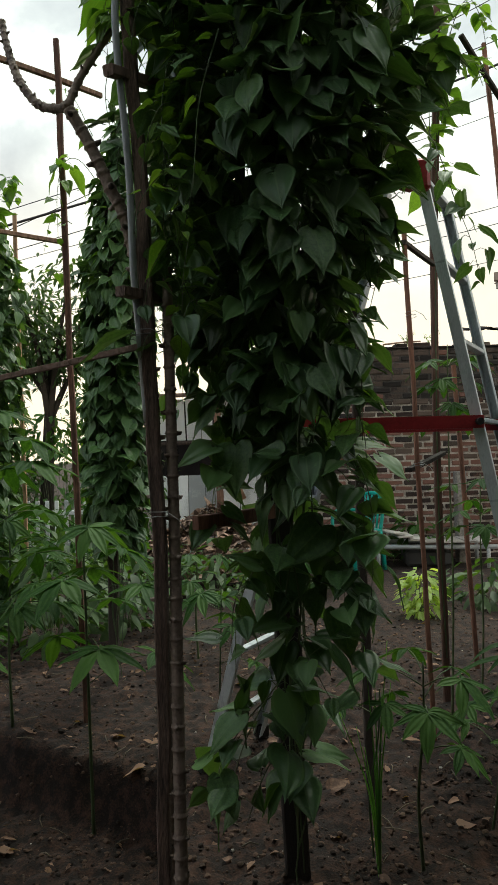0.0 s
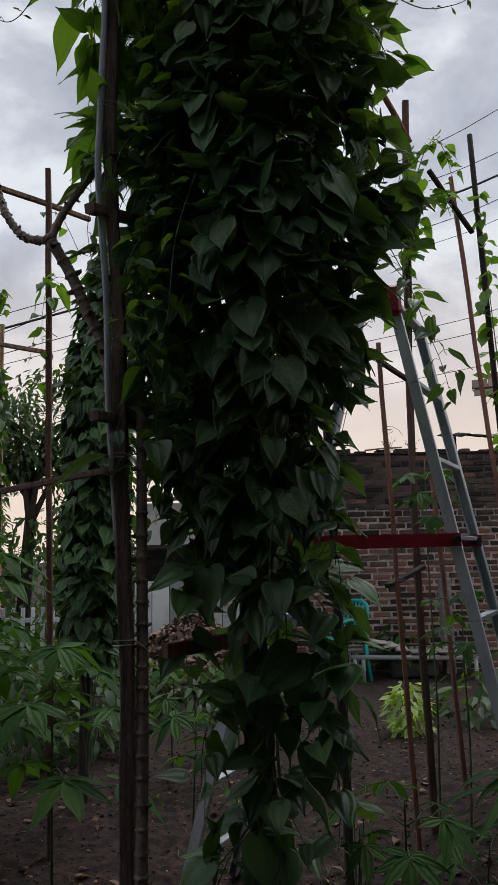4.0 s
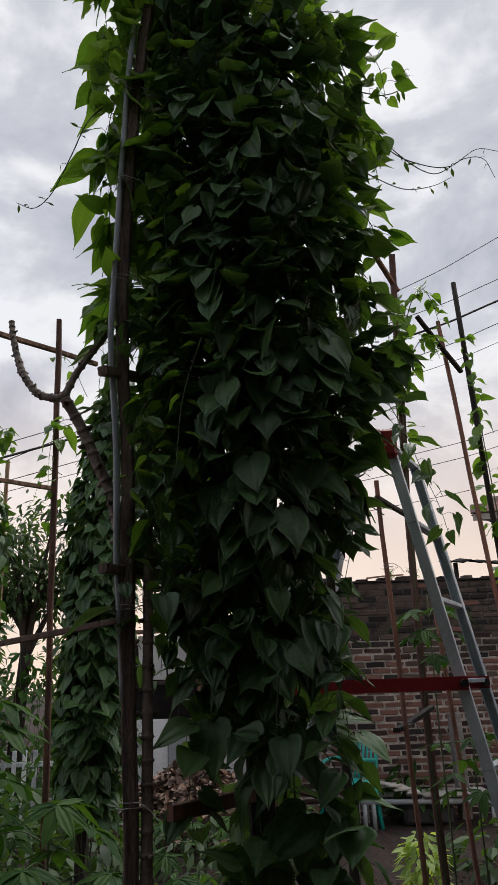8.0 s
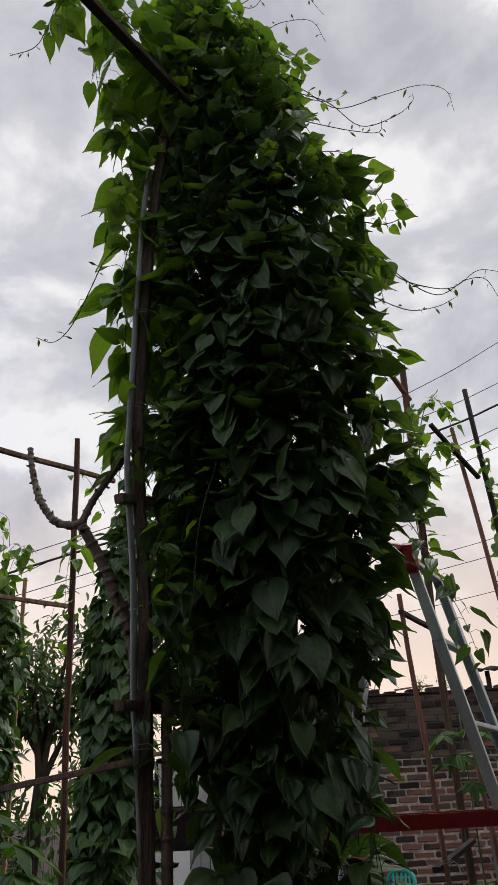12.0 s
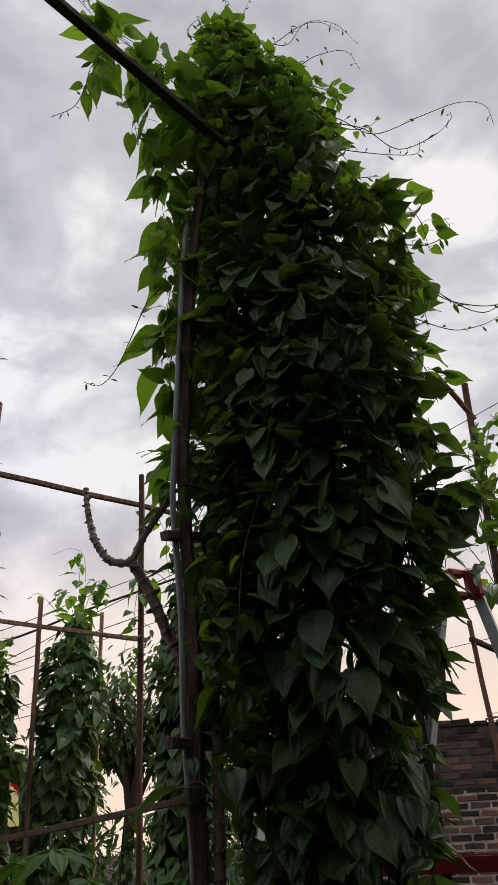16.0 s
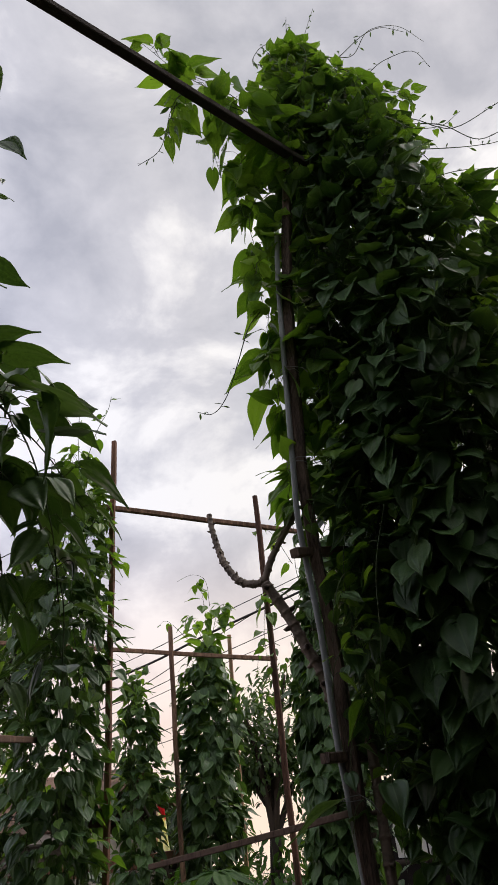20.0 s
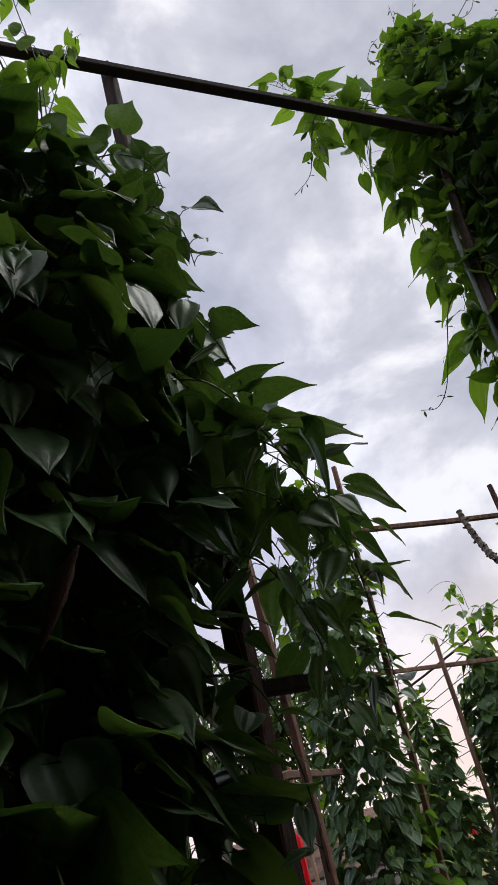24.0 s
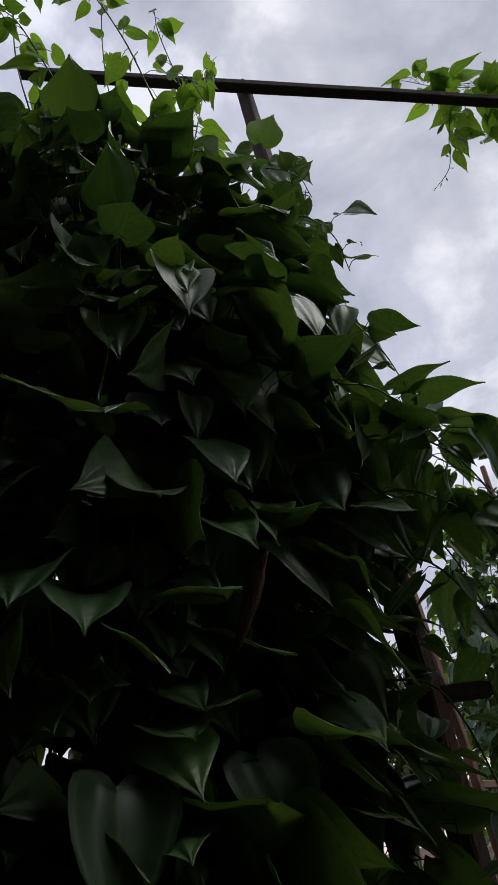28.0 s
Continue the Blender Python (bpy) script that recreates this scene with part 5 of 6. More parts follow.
for k in range(8):
    turn, tall = rng.uniform(0, 6.28), rng.uniform(0.34, 0.74)
    out = Vector((math.cos(turn), math.sin(turn), 0)) * rng.uniform(0.02, 0.12) * (1.6 - tall)
    line = smooth_line([(0, 0, -0.02), out * 0.25 + Vector((0, 0, tall * 0.5)), out + Vector((0, 0, tall))], 5)
    part("leaf", tube(bmesh.new(), line, [0.0042 * (1 - 0.85 * i / len(line)) for i in range(len(line))], 6), ONION, onion)


def bush(label, centre, radii, count, size, mat, seed, shapes=None, name="bush", group=""):
    r = random.Random(seed)
    root = thing(name, label, "bush", group, at=(centre[0], centre[1], 0))
    poses, twigs = [], bmesh.new()
    for k in range(count):
        d = Vector((r.gauss(0, 1), r.gauss(0, 1), r.gauss(0, 1))).normalized()
        bulge = 1 + 0.5 * noise.noise(d * 1.8 + Vector((seed, 0, 0)))
        p = Vector((d.x * radii[0], d.y * radii[0], centre[2] + d.z * radii[1])) * 1.0 * 1
        p = Vector((p.x * bulge, p.y * bulge, centre[2] + d.z * radii[1] * bulge)) * r.uniform(0.6, 1.0) ** 0.4
        p.z = max(p.z, 0.03)
        tip, up = hang(r, Vector((d.x, d.y, 0)) + Vector((0.01, 0, 0)), drop=0.4, out=0.8)
        poses.append(blade_frame(p, tip, up, size * r.uniform(0.6, 1.3)))
        if k % 8 == 0:
            tube(twigs, [Vector((d.x * 0.02, d.y * 0.02, 0.0)), p * 0.6, p], 0.003, 3, False)
    joined_leaves("foliage", poses, shapes or LANCES, mat, root, r)
    tagged(part("twig_tangle", twigs, VINE, root), kind="stuff")
    return root


bush("pale lime-green leafy ornamental bush on the soil", (1.30, 5.6, 0.19), (0.11, 0.16), 170, 0.11, LIME, 431)
for k, (x, y, z, a, b, n) in enumerate(((-1.6, 5.9, 0.3, 0.5, 0.4, 260), (-2.4, 6.4, 0.45, 0.6, 0.55, 320), (-1.1, 6.6, 0.25, 0.5, 0.3, 220), (-0.3, 6.5, 0.2, 0.45, 0.25, 200), (0.35, 6.7, 0.2, 0.4, 0.25, 160), (-3.2, 5.2, 0.4, 0.5, 0.5, 260), (2.0, 6.0, 0.15, 0.35, 0.2, 120), (1.9, 8.35, 0.25, 0.3, 0.25, 120), (2.5, 4.6, 0.3, 0.4, 0.35, 180), (-2.9, 3.6, 0.4, 0.4, 0.45, 220))):
    bush("mixed green weeds and low shrubs", (x, y, z), (a, b), n, 0.15, CASSAVA if k % 3 else TREE_LEAF, 440 + k, name="weeds", group="weeds")


# ---- trees beyond the beds ----
def tree(label, base, height, crown, spread, seed, leaves=1500, size=0.13):
    r = random.Random(seed)
    root = thing("tree", label, "tree", "far trees", at=base)
    bm = bmesh.new()
    ends = []
    line = smooth_line([(0, 0, -0.1), (r.uniform(-0.1, 0.1), 0, crown * 0.5), (r.uniform(-0.2, 0.2), 0, crown)], 4)
    tube(bm, line, [0.11 * (1 - 0.5 * i / len(line)) for i in range(len(line))], 8)
    part("trunk", bm, DARKWOOD, root)
    for k in range(9):
        turn = k * 2.4 + r.uniform(-0.3, 0.3)
        rise = r.uniform(0.2, 1.0) * (height - crown)
        end = Vector((math.cos(turn) * spread * r.uniform(0.5, 1), math.sin(turn) * spread * r.uniform(0.5, 1), crown + rise))
        a = line[-1 - (k % 3)]
        limb = smooth_line([a, a.lerp(end, 0.5) + Vector((0, 0, 0.15)), end], 4)
        tube(bm := bmesh.new(), limb, [0.05 * (1 - 0.8 * i / len(limb)) for i in range(len(limb))], 6)
        part("limb", bm, DARKWOOD, root)
        ends += [end, limb[len(limb) // 2]]
    poses = []
    for k in range(leaves):
        c = ends[r.randrange(len(ends))]
        d = Vector((r.gauss(0, 1), r.gauss(0, 1), r.gauss(0, 0.8))) * spread * 0.24
        tip, up = hang(r, Vector((d.x, d.y, 0)).normalized(), 0.7, 0.6)
        poses.append(blade_frame(c + d, tip, up, size * r.uniform(0.6, 1.3)))
    joined_leaves("crown", poses, LANCES, TREE_LEAF, root, r)
    return root


tree("dark leafy garden tree against the evening sky", (-2.72, 9.6, 0), 3.75, 2.35, 0.75, 461, 2300)
tree("dark leafy garden tree against the evening sky", (-6.7, 8.6, 0), 5.2, 3.3, 1.5, 462, 3600, 0.17)
tree("dark leafy garden tree against the evening sky", (-4.6, 11.0, 0), 3.2, 1.6, 0.9, 463, 1500)
tree("low broad tree behind the fence", (-1.9, 12.0, 0), 2.3, 0.9, 1.0, 464, 1300)
tree("low broad tree behind the fence", (-8.5, 12.5, 0), 4.0, 1.6, 1.9, 465, 1800, 0.18)

# ---- rubble heap ----
heap = tagged(new("rubble_heap", None), "heap of broken bricks, stones and dry leaves", "rubble", kind="stuff")
heap.location = (-0.42, 7.9, 0)
bm = bmesh.new()
for k in range(200):
    a, d = rng.uniform(0, 6.28), math.sqrt(rng.random())
    x, y = math.cos(a) * d * 0.85, math.sin(a) * d * 0.7
    z = 0.66 * (1 - d) ** 0.7 + rng.uniform(-0.03, 0.02)
    block(bm, (x, y, z), (rng.uniform(0.05, 0.13), rng.uniform(0.04, 0.10), rng.uniform(0.03, 0.06)), rng.uniform(0, 3), 0.008, 0.014, rng)
part("rubble", bm, material("broken_brick", (0.11, 0.07, 0.05), (0.36, 0.26, 0.19), 0.95, 10, 0.5, spread=0.8), heap, smooth=False)["kind"] = "stuff"

r = random.Random(12)
poses = []
for k in range(2200):
    a, d = r.uniform(0, 6.28), math.sqrt(r.random())
    p = (math.cos(a) * d * 0.95, math.sin(a) * d * 0.8, 0.70 * (1 - d) ** 0.7 + 0.03 + r.uniform(-0.02, 0.02))
    poses.append(blade_frame(p, Vector((r.gauss(0, 1), r.gauss(0, 1), r.gauss(0, 0.5))), Vector((r.gauss(0, 0.6), r.gauss(0, 0.6), 1)), r.uniform(0.05, 0.12)))
joined_leaves("dry_leaves", poses, OVATES, HEAPLEAF, heap, r)

# ---- shed behind the heap ----
shed = thing("shed", "low shed of whitewashed panels with a braced wooden post", "shed", at=(-0.5, 9.3, 0))
for k in range(7):
    x = -0.62 + k * 0.22
    part("panel", block(bmesh.new(), (x, 0.0, 0.52), (0.212, 0.03, 1.02), 0, 0.004), WHITEPAINT, shed, smooth=False)
for k in range(4):
    bm = block(bmesh.new(), (0, 0, 0), (0.34, 0.02, 0.56), 0, 0.004)
    bmesh.ops.rotate(bm, verts=bm.verts, cent=(0, 0, 0), matrix=Matrix.Rotation(0.35, 3, "X"))
    bmesh.ops.translate(bm, verts=bm.verts, vec=(-0.50 + k * 0.36, 0.1, 1.75))
    part("roof_panel", bm, WHITEPAINT, shed, "slanting whitewashed sheet", smooth=False)
part("back_wall", block(bmesh.new(), (0.1, 0.35, 1.0), (1.7, 0.06, 2.0), 0, 0.01), DARKROOF, shed, smooth=False)
part("post", bar(bmesh.new(), [(0.13, -0.25, -0.05), (0.11, -0.25, 2.2)], 0.085, 0.07, wobble=0.004), PALELATH, shed)
part("brace", bar(bmesh.new(), [(0.12, -0.22, 1.45), (0.42, -0.10, 0.72)], 0.06, 0.05, wobble=0.003), PALELATH, shed)
part("purlin", bar(bmesh.new(), [(-0.8, -0.1, 1.44), (0.9, -0.1, 1.46)], 0.06, 0.05, (0, 0, 1), 0.003), WOOD, shed)
part("purlin", bar(bmesh.new(), [(-0.8, -0.1, 2.05), (0.9, -0.1, 2.07)], 0.06, 0.05, (0, 0, 1), 0.003), WOOD, shed)

# ---- white fence and covered pile at the back ----
fence = thing("picket_fence", "low white painted picket fence", "fence", at=(-2.3, 8.3, 0))
for k in range(7):
    part("picket", block(bmesh.new(), (-0.25 + k * 0.11, 0, 0.40), (0.045, 0.02, 0.80), 0, 0.004), WHITEPAINT, fence, smooth=False)
for z in (0.30, 0.66):
    part("rail", block(bmesh.new(), (0.08, 0.025, z), (0.85, 0.022, 0.05), 0, 0.004), WHITEPAINT, fence, smooth=False)


for k, (x, y, z, a, b, n) in enumerate(((-2.9, 7.7, 0.6, 0.55, 0.6, 420), (-1.75, 7.6, 0.4, 0.4, 0.4, 260), (-3.9, 7.4, 0.6, 0.7, 0.7, 420), (-1.5, 9.6, 0.6, 0.6, 0.75, 420), (-2.6, 10.4, 0.9, 0.8, 1.0, 520), (-4.0, 9.6, 0.8, 0.8, 0.9, 460), (-0.95, 5.4, 0.3, 0.3, 0.3, 160), (-1.9, 4.2, 0.3, 0.35, 0.35, 200), (-1.35, 4.9, 0.35, 0.3, 0.35, 200), (-2.45, 9.1, 1.05, 0.62, 0.8, 560), (-3.3, 9.3, 1.0, 0.6, 0.75, 460))):
    bush("mixed green weeds and low shrubs", (x, y, z), (a, b), n, 0.15, CASSAVA if k % 2 else TREE_LEAF, 480 + k, name="weeds", group="weeds")


# ---- flags ----
def flag(label, base, top, wide, red, white, seed):
    """A limp flag: the red band over the white one, gathered in folds under the tip of its pole."""
    r = random.Random(seed)
    root = thing("flag", label, "flag", "flags", at=base)
    part("pole", tube(bmesh.new(), [(0, 0, -0.05), (0.03, 0, top * 0.5), (0.05, 0, top + 0.04)], [0.014, 0.012, 0.009], 8), PALELATH, root)
    phase = r.uniform(0, 6.28)
    for name, mat, z0, z1 in (("red_band", REDCLOTH, 0.0, red), ("white_band", WHITECLOTH, red, red + white)):
        verts = []
        for i in range(13):
            drop = z0 + (z1 - z0) * i / 12
            w = wide * (0.5 + 0.5 * min(1.0, drop / (red + white) * 1.3))
            for j in range(9):
                g = j / 8
                verts.append((0.055 + w * g, 0.030 * math.sin(g * 11 + phase + drop * 3) * (0.4 + g), top - drop - 0.10 * g * g))
        faces = [(i * 9 + j, i * 9 + j + 1, (i + 1) * 9 + j + 1, (i + 1) * 9 + j) for i in range(12) for j in range(8)]
        ob = new(name, mesh_from("band", verts, faces, [(0, 0)] * len(verts), mat))
        ob.parent = root
        ob.modifiers.new("thickness", "SOLIDIFY").thickness = 0.003
    return root


flag("red and white flag hanging limp from a pale pole", (-5.06, 7.0, 0), 2.40, 0.16, 0.48, 0.5, 471)
flag("red and white flag hanging limp in folds, mostly its white band", (-3.56, 8.0, 0), 2.22, 0.16, 0.12, 0.42, 472)


# ---- houses ----
def tiled_roof(root, x0, x1, y0, y1, z0, z1, name="tile", hip=0.0):
    """One slope of flat clay tiles from the eave (y0, z0) up to the ridge (y1, z1), its left edge running in by hip."""
    n, m = max(2, int((x1 - x0) / 0.24)), max(2, int(math.hypot(y1 - y0, z1 - z0) / 0.3))
    slope = math.atan2(z1 - z0, y1 - y0)
    bm = block(bmesh.new(), (0, 0, 0), ((x1 - x0) / n * 0.97, math.hypot(y1 - y0, z1 - z0) / m * 1.12, 0.03), 0, 0.008)
    bmesh.ops.rotate(bm, verts=bm.verts, cent=(0, 0, 0), matrix=Matrix.Rotation(slope + 0.06, 3, "X"))
    me = data_of(name, bm, TILE)
    for j in range(m):
        for i in range(n):
            x = x0 + (i + 0.5) * (x1 - x0) / n
            if x < x0 + hip * j / m:
                continue
            ob = new(name, me)
            ob.parent = root
            ob.location = (x, y0 + (j + 0.5) * (y1 - y0) / m, z0 + (j + 0.5) * (z1 - z0) / m)


def house(label, at, size, eave, ridge, over=0.9, hip=0.0, turn=0.0):
    root = thing("house", label, "house", "houses", at=at)
    root.rotation_euler = (0, 0, radians(turn))
    w, d = size
    for (cx, cy, sx, sy) in ((0, 0, w, 0.15), (0, d, w, 0.15), (-w / 2, d / 2, 0.15, d - 0.16), (w / 2, d / 2, 0.15, d - 0.16)):
        part("wall", block(bmesh.new(), (cx, cy, eave / 2), (sx, sy, eave), 0, 0.01), PLASTER, root, smooth=False)
    for k in (-1, 1):
        win = part("window", block(bmesh.new(), (k * w * 0.25, -0.08, eave * 0.58), (0.8, 0.05, 0.9), 0, 0.008), WOOD, root, smooth=False)
        part("pane", block(bmesh.new(), (k * w * 0.25, -0.11, eave * 0.58), (0.66, 0.02, 0.76), 0, 0.004), GLASS, win, smooth=False)
    x0, x1 = -w / 2 - over, w / 2 + 0.4
    part("fascia", block(bmesh.new(), ((x0 + x1) / 2, -0.57, eave - 0.08), (x1 - x0 - 0.06, 0.04, 0.10), 0, 0.006), PLASTER, root, smooth=False)
    bm = bmesh.new()
    bm.faces.new([bm.verts.new(q) for q in ((x0 + 0.05, -0.55, eave - 0.10), (x1, -0.55, eave - 0.10), (x1, 0.02, eave - 0.10), (x0 + 0.8, 0.02, eave - 0.10))])
    part("soffit", bm, WHITEPAINT, root, smooth=False).modifiers.new("thickness", "SOLIDIFY").thickness = 0.02
    tiled_roof(root, x0, x1, -0.6, d / 2, eave, ridge, hip=hip)
    # the slopes turned away
    bm = bmesh.new()
    v = [bm.verts.new(q) for q in ((x0, -0.58, eave - 0.04), (x0 + hip, d / 2, ridge - 0.04), (x1, d / 2, ridge - 0.04), (x1, d + 0.6, eave - 0.04), (x0 + hip * 0.9, d + 0.6, eave - 0.04))]
    bm.faces.new((v[0], v[1], v[4]))
    bm.faces.new((v[1], v[2], v[3], v[4]))
    part("back_slope", bm, TILE, root, smooth=False).modifiers.new("thickness", "SOLIDIFY").thickness = 0.03
    return root


house("low grey plastered house with a clay tile roof", (-6.6, 8.9, 0), (3.0, 3.0), 2.05, 2.9)
house("house beyond the wall with a clay tile roof and pale eaves", (7.53, 10.29, 0), (4.0, 1.0), 3.86, 4.5, over=1.75, hip=1.1, turn=-20)

# ---- lean-to roof above the brick wall ----
lean = thing("lean_to_roof", "dark rusty corrugated lean-to roof on short posts", "roof", at=(2.75, 9.3, 0))
bm = bmesh.new()
for i in range(33):
    for j in (0, 1):
        bm.verts.new((0.08 + 1.9 * i / 32, j * 0.5 - 0.1, 2.80 + 0.016 * math.sin(i * 1.6) + j * 0.10 + 0.02 * math.sin(i * 0.37)))
bm.verts.ensure_lookup_table()
for i in range(32):
    bm.faces.new((bm.verts[2 * i], bm.verts[2 * i + 2], bm.verts[2 * i + 3], bm.verts[2 * i + 1]))
sheet = part("sheet", bm, DARKROOF, lean)
sheet.modifiers.new("thickness", "SOLIDIFY").thickness = 0.012
for x in (0.2, 1.0, 1.8):
    part("post", bar(bmesh.new(), [(x, 0.05, 0.0), (x, 0.05, 2.82)], 0.05, 0.05), DARKWOOD, lean)

# a lath left lying on the wall's top
lath = thing("lath", "loose pale lath lying on top of the brick wall", "lath", at=(1.6, 8.68, 2.56))
part("stick", bar(bmesh.new(), [(0.04, 0, 0.0), (0.25, 0.01, 0.022), (0.50, 0.03, 0.034)], 0.020, 0.018, (0, 0, 1), 0.002), PALELATH, lath)

# weeds rooted on the wall's top
for x in (1.93, 2.22):
    weed = thing("wall_weed", "small wild weed growing on top of the brick wall", "weed", "wall weeds", at=(x, 8.7, 2.53))
    for k in range(5):
        a = k * 1.3 + x
        sprig(weed, [(x, 8.7, 2.53), (x + 0.05 * math.cos(a), 8.7 + 0.04 * math.sin(a), 2.62), (x + 0.10 * math.cos(a), 8.7 + 0.08 * math.sin(a), 2.66 + 0.02 * k)], 7, 0.06, YOUNG_LIT, 700 + k, 0.002, shapes=LANCES, singles=False)

# ---- teal chair ----
chair = thing("plastic_chair", "teal moulded plastic chair on the soil before the brick wall", "chair", at=(1.165, 8.02, -0.02))
chair.rotation_euler = (0, 0, radians(-58))
part("seat", block(bmesh.new(), (0, 0, 0.43), (0.42, 0.40, 0.03), 0, 0.012), TEAL, chair, smooth=False)
for sx in (-1, 1):
    for sy in (-1, 1):
        part("leg", bar(bmesh.new(), [(sx * 0.215, sy * 0.21, 0), (sx * 0.185, sy * 0.175, 0.425)], 0.045, 0.04), TEAL, chair)
part("back_frame", tube(bmesh.new(), smooth_line([(-0.19, 0.18, 0.43), (-0.20, 0.21, 0.62), (-0.185, 0.235, 0.76), (-0.12, 0.245, 0.815), (0, 0.25, 0.83), (0.12, 0.245, 0.815), (0.185, 0.235, 0.76), (0.20, 0.21, 0.62), (0.19, 0.18, 0.43)], 5), 0.02, 8), TEAL, chair)
for k in range(5):
    x = -0.12 + 0.06 * k
    part("back_slat", bar(bmesh.new(), [(x, 0.185, 0.45), (x, 0.215, 0.62), (x, 0.242, 0.81)], 0.026, 0.012), TEAL, chair)

for sx in (-1, 1):
    part("armrest", tube(bmesh.new(), smooth_line([(sx * 0.20, 0.205, 0.63), (sx * 0.215, 0.05, 0.645), (sx * 0.215, -0.12, 0.63), (sx * 0.20, -0.175, 0.56), (sx * 0.19, -0.175, 0.43)], 5), 0.019, 8), TEAL, chair)

# ---- low bench with boards ----
bench = thing("bench", "low bench of bleached boards on a white pipe frame", "bench", at=(1.58, 8.0, 0))
part("front_rail", tube(bmesh.new(), [(-0.33, -0.10, 0.235), (1.10, -0.10, 0.205)], 0.026, 10), WHITEPAINT, bench)
part("back_rail", tube(bmesh.new(), [(-0.31, 0.32, 0.25), (1.10, 0.32, 0.22)], 0.026, 10), WHITEPAINT, bench)
for x in (-0.29, -0.20, 1.0):
    for y in (-0.10, 0.32):
        part("leg", tube(bmesh.new(), [(x, y, -0.02), (x, y, 0.23)], 0.022, 8), WHITEPAINT, bench)
for k in range(9):
    bm = block(bmesh.new(), (0, 0, 0), (rng.uniform(0.12, 0.17), rng.uniform(0.46, 0.58), 0.02), 0, 0.004, 0.002, rng)
    bmesh.ops.rotate(bm, verts=bm.verts, cent=(0, 0, 0), matrix=Matrix.Rotation(rng.uniform(-0.5, 0.5) if k < 4 else rng.uniform(-0.1, 0.1), 3, "Z") @ Matrix.Rotation(rng.uniform(-0.10, 0.16) if k < 4 else 0, 3, "Y"))
    bmesh.ops.translate(bm, verts=bm.verts, vec=(-0.20 + 0.145 * k, 0.10, 0.272 + (0.035 * (4 - k) if k < 4 else 0)))
    part("board", bm, BOARD, bench, smooth=False)
plastic = thing("black_crate", "black plastic crate under the bench", "crate", at=(1.95, 8.1, 0))
part("body", block(bmesh.new(), (0, 0, 0.09), (0.5, 0.28, 0.16), 0, 0.02, 0.01, rng), BLACK, plastic, smooth=False)
stake = thing("concrete_post", "short pale concrete post at the foot of the wall", "post", at=(2.42, 8.35, 0))
part("shaft", block(bmesh.new(), (0, 0, 0.5), (0.12, 0.12, 1.05), 0.1, 0.01), PLASTER, stake, smooth=False)

# ---- overhead cables ----
def cable(points, radius):
    root = thing("overhead_cable", "dark cable slung across the sky", "cable", "overhead cables", at=points[0])
    part("strand", tube(bmesh.new(), smooth_line([Vector(p) - Vector(points[0]) for p in points], 8), radius, 6), CABLE, root)


MAIN = [(-30, 20, 3.4), (-12, 20, 6.45), (-6.6, 20, 7.85), (0, 20, 9.7), (6, 20, 11.62), (8.65, 20, 12.7), (16, 20, 16.0)]
cable(MAIN, 0.034)
for dz, tilt, rad in ((0.55, 0.02, 0.012), (-0.75, 0.0, 0.012), (-1.2, -0.02, 0.009), (0.84, 0.15, 0.012), (-3.1, -0.12, 0.010), (-3.5, -0.13, 0.010), (-4.3, -0.16, 0.009)):
    cable([(x, y, z + dz + tilt * x) for x, y, z in MAIN], rad)

# ---- litter on the soil ----
for k in range(46):
    x, y = rng.uniform(-1.3, 1.5), rng.uniform(1.75, 4.5)
    litter = new("dry_leaf", None)
    v, f, uv = HEARTS[k % len(HEARTS)] if k % 3 else LANCES[k % 3]
    litter.location = (x, y, height_at(x, y) + 0.012)
    tagged(litter, "curled dry brown leaf lying on the soil", "dry leaf", "fallen leaves")
    blade = new("blade", mesh_from("dry_blade", v * rng.uniform(0.05, 0.09), f, uv, DRYLEAF))
    blade.parent = litter
    blade.rotation_euler = (radians(-90) + rng.uniform(-0.4, 0.4), rng.uniform(-0.3, 0.3), rng.uniform(0, 6.28))
for name, label, mat, count, lo, hi, seed in (("pebbles", "small pale stones strewn over the soil", STONE, 420, 0.002, 0.008, 5), ("soil_clods", "crumbly dark soil clods", CLOD, 15000, 0.003, 0.013, 6)):
    r = random.Random(seed)
    bm = bmesh.new()
    verts, faces = [], []
    ico = bmesh.new()
    bmesh.ops.create_icosphere(ico, subdivisions=1, radius=1)
    cv, cf = [v.co.copy() for v in ico.verts], [[v.index for v in f.verts] for f in ico.faces]
    ico.free()
    bm.free()
    for k in range(count):
        x, y = r.uniform(-2.2, 2.4), r.uniform(1.6, 6.0) if k % 3 else r.uniform(1.7, 3.0)
        s = (lo + (hi - lo) * r.random() ** 2.5) * (1 if r.random() < 0.97 else 1.5)
        m = Euler((r.uniform(0, 6), r.uniform(0, 6), r.uniform(0, 6))).to_matrix()
        c = Vector((x, y, height_at(x, y) + s * 0.2))
        base = len(verts)
        for v in cv:
            q = m @ (v * s * r.uniform(0.75, 1.2))
            verts.append((c.x + q.x, c.y + q.y, c.z + q.z * 0.7))
        faces.extend([[i + base for i in f] for f in cf])
    me = bpy.data.meshes.new(name)
    me.from_pydata(verts, [], faces)
    me.materials.append(mat)
    tagged(new(name, me), label, name.replace("_", " "), kind="stuff")

r = random.Random(9)
bm = bmesh.new()
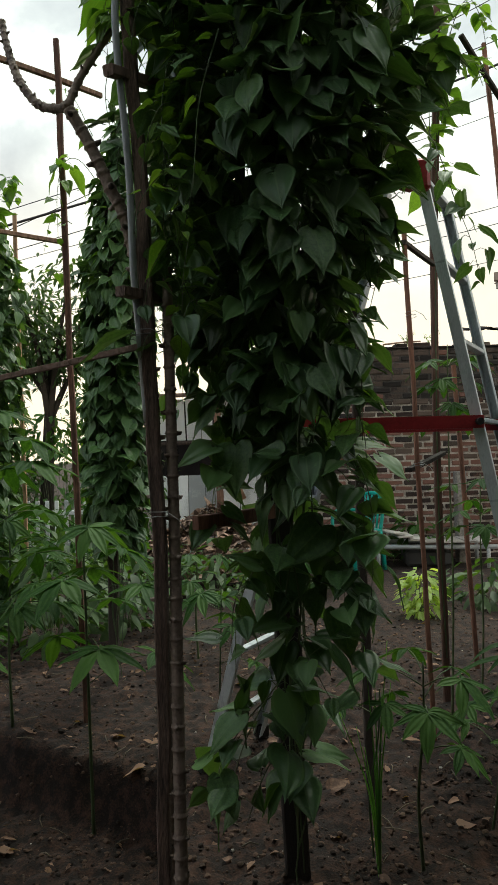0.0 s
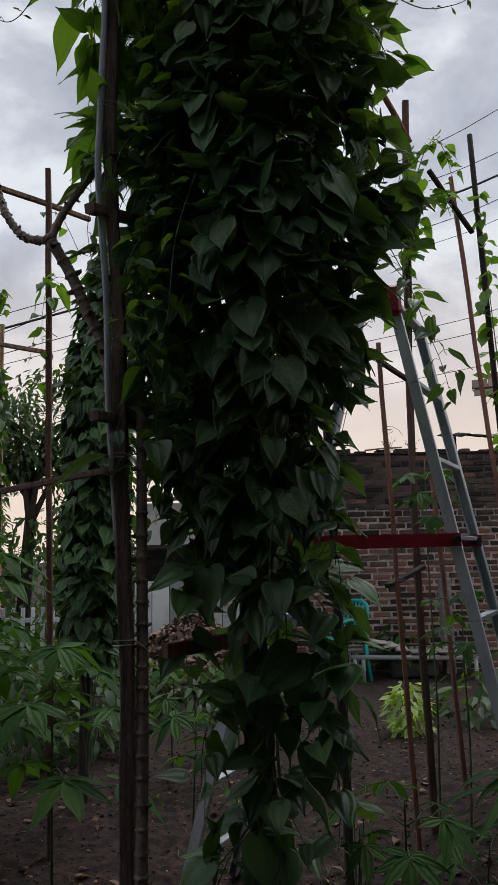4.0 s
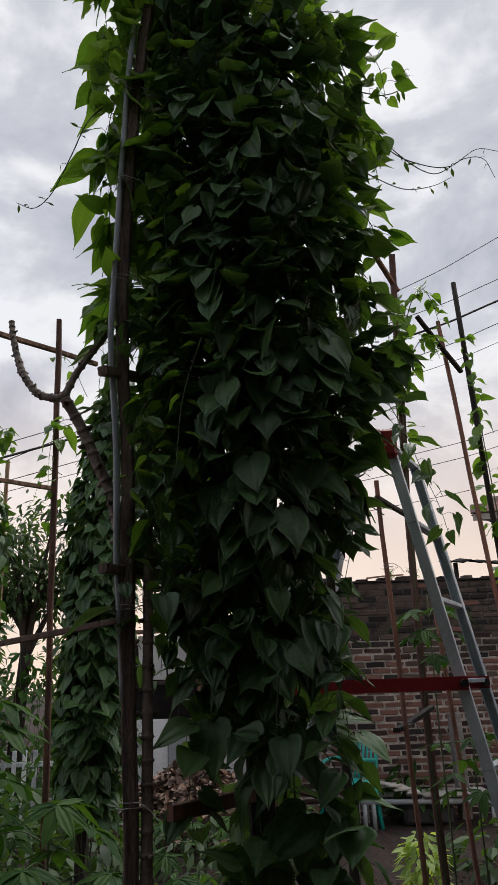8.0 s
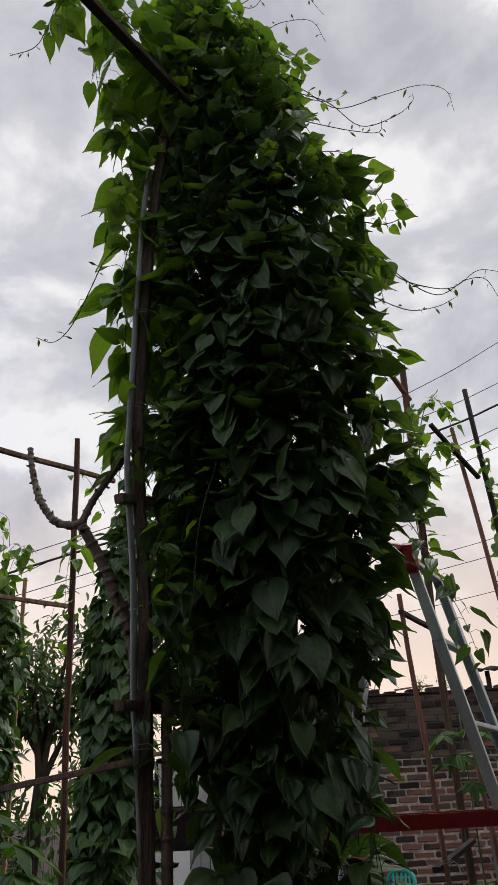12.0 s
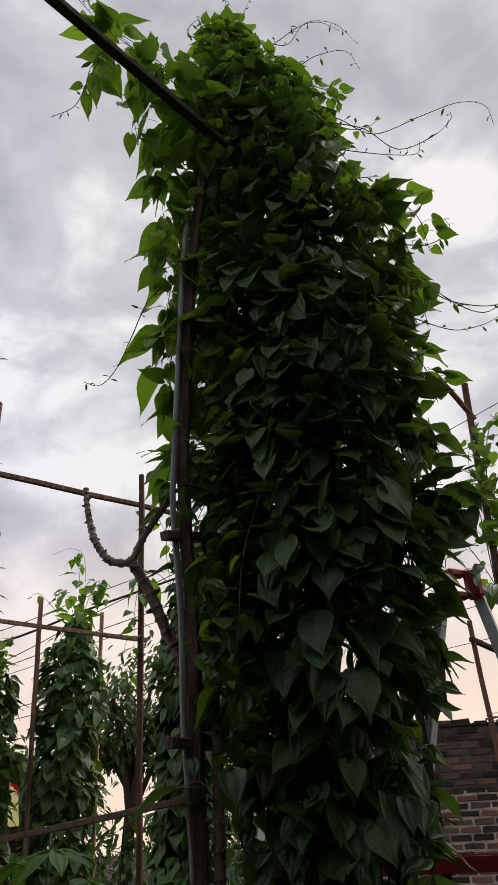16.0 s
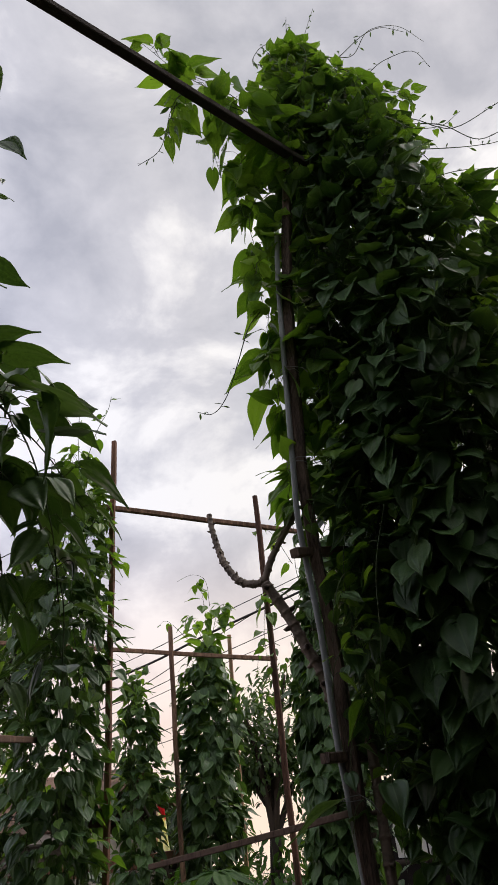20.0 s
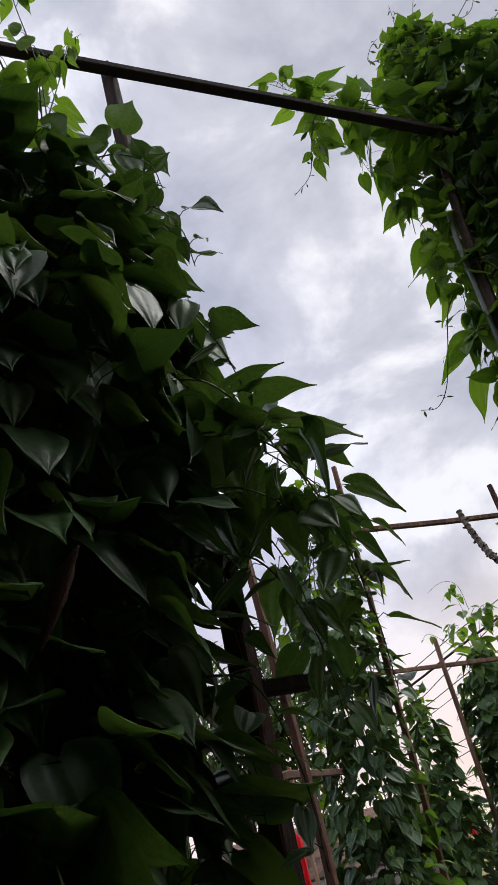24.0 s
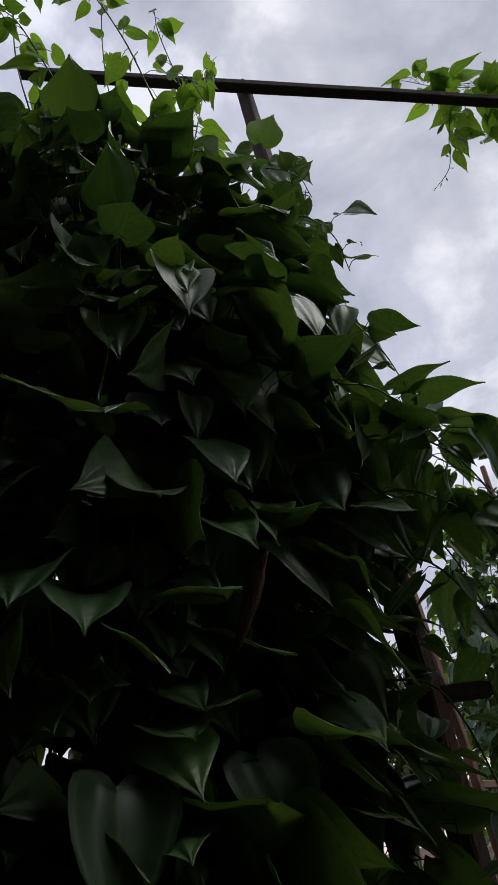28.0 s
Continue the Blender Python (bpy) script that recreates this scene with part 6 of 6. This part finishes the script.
for k in range(260):
    x, y, turn, long = r.uniform(-1.6, 1.8), r.uniform(1.75, 5.0), r.uniform(0, 3.14), r.uniform(0.03, 0.13)
    a = Vector((x, y, height_at(x, y) + 0.006))
    x, y = x + math.cos(turn) * long, y + math.sin(turn) * long
    tube(bm, [a, a.lerp(Vector((x, y, height_at(x, y) + 0.01)), 0.5) + Vector((r.uniform(-0.01, 0.01), r.uniform(-0.01, 0.01), 0.006)), (x, y, height_at(x, y) + 0.008)], r.uniform(0.001, 0.003), 4)
tagged(part("twig_litter", bm, DRYVINE), "short dry twigs and straws strewn over the soil", "twigs", kind="stuff")
r = random.Random(10)
poses = []
for k in range(420):
    x, y = r.uniform(-1.8, 2.0), r.uniform(1.75, 5.5)
    poses.append(blade_frame((x, y, height_at(x, y) + 0.010), Vector((r.gauss(0, 1), r.gauss(0, 1), r.gauss(0, 0.2))), Vector((r.gauss(0, 0.3), r.gauss(0, 0.3), 1)), r.uniform(0.018, 0.055)))
tagged(joined_leaves("leaf_litter", poses, OVATES, DRYLEAF, None, r), "small crumbled dry brown leaves on the soil", "leaf litter", kind="stuff")

# ---- unseen dark walls and ceiling, added only to block sky light ----
SHADEWALL = material("shade_wall_dark", (0.035, 0.033, 0.03), (0.085, 0.08, 0.07), rough=0.95, scale=2.0, bump=0.3, fine=30)
tagged(part("wall_rear", block(bmesh.new(), (-1.6, -1.4, 2.3), (7.0, 0.2, 5.0), 0, 0.01), SHADEWALL, smooth=False), "unseen dark wall added to block sky light", "wall", kind="structure")
tagged(part("wall_side", block(bmesh.new(), (1.8, 0.1, 2.3), (0.2, 2.8, 5.0), 0, 0.01), SHADEWALL, smooth=False), "unseen dark wall added to block sky light", "wall", kind="structure")
# unseen low wall, added to shade the soil and the lower vine
tagged(part("wall_garden", block(bmesh.new(), (1.8, 2.9, 0.75), (0.2, 2.76, 1.9), 0, 0.01), SHADEWALL, smooth=False), "unseen dark low wall added to shade the beds", "wall", kind="structure")
tagged(part("wall_left", block(bmesh.new(), (-2.75, -0.55, 2.3), (0.2, 1.48, 5.0), 0, 0.01), SHADEWALL, smooth=False), "unseen dark wall added to block sky light", "wall", kind="structure")
# unseen slabs overhead, added to keep the near vine dark
shade_slabs = block(bmesh.new(), (-1.6, -0.88, 3.05), (7.0, 1.24, 0.1), 0, 0.01)
block(shade_slabs, (1.02, 0.13, 3.05), (1.76, 0.77, 0.1), 0, 0.01)
tagged(part("ceiling_porch", shade_slabs, SHADEWALL, smooth=False), "unseen dark ceiling added to shade the near vine", "ceiling", kind="structure")

# ---- brick wall ----
WALL_X, WALL_Y, COURSE, PITCH = (0.30, 4.7), 8.6, 0.0735, 0.222
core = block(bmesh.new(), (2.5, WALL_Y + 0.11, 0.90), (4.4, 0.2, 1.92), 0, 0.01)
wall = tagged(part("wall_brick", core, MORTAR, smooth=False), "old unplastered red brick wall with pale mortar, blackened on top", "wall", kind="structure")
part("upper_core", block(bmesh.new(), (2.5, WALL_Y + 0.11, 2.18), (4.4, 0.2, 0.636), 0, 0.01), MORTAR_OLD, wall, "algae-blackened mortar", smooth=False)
brick_meshes = []
for k in range(6):
    bm = block(bmesh.new(), (0, 0, 0), (0.200, 0.05, 0.051), 0, 0.007, 0.005, rng)
    brick_meshes.append(data_of("brick", bm, BRICK))
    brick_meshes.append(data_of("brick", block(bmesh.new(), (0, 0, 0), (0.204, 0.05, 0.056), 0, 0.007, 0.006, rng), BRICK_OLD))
rest, dark_rest, made = bmesh.new(), bmesh.new(), 0
for row in range(34):
    z = 0.02 + row * COURSE
    x = WALL_X[0] + (0.11 if row % 2 else 0.0) + rng.uniform(-0.015, 0.015)
    while x < WALL_X[1] - 0.1:
        if 2.46 < z:
            x += PITCH
            continue
        place = (x + 0.1, WALL_Y + 0.023 + rng.uniform(-0.005, 0.005), z + rng.uniform(-0.004, 0.004))
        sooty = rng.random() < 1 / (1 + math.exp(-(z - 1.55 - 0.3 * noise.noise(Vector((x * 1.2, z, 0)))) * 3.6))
        if 1.2 < x < 2.75 and 0.5 < z < 2.5 and made < 300:
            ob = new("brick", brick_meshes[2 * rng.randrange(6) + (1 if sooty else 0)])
            ob.parent = wall
            ob.location, ob.rotation_euler = place, (0, rng.uniform(-0.02, 0.02), 0)
            made += 1
        else:
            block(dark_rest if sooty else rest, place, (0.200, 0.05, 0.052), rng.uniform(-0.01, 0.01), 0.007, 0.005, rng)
        x += PITCH + rng.uniform(-0.008, 0.008)
tagged(part("bricks", rest, BRICK, wall, smooth=False), kind="stuff")
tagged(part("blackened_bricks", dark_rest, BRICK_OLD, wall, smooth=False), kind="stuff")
part("coping", bar(bmesh.new(), [(0.3, WALL_Y + 0.1, 2.500), (1.4, WALL_Y + 0.1, 2.508), (2.6, WALL_Y + 0.1, 2.504), (4.7, WALL_Y + 0.1, 2.512)], 0.24, 0.020, (0, 0, 1), 0.004), BRICK_OLD, wall, smooth=False)
x = WALL_X[0] + 0.12
while x < WALL_X[1] - 0.15:
    if rng.random() < 0.72:
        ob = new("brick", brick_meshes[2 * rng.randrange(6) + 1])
        ob.parent = wall
        ob.scale = (rng.uniform(0.5, 1.15), rng.uniform(2.2, 3.8), rng.uniform(0.45, 1.0))
        ob.location, ob.rotation_euler = (x, WALL_Y + rng.uniform(0.07, 0.12), 2.513 + 0.028 * ob.scale.z), (rng.uniform(-0.03, 0.03), rng.uniform(-0.04, 0.04), rng.uniform(-0.15, 0.15))
    x += rng.uniform(0.16, 0.30)
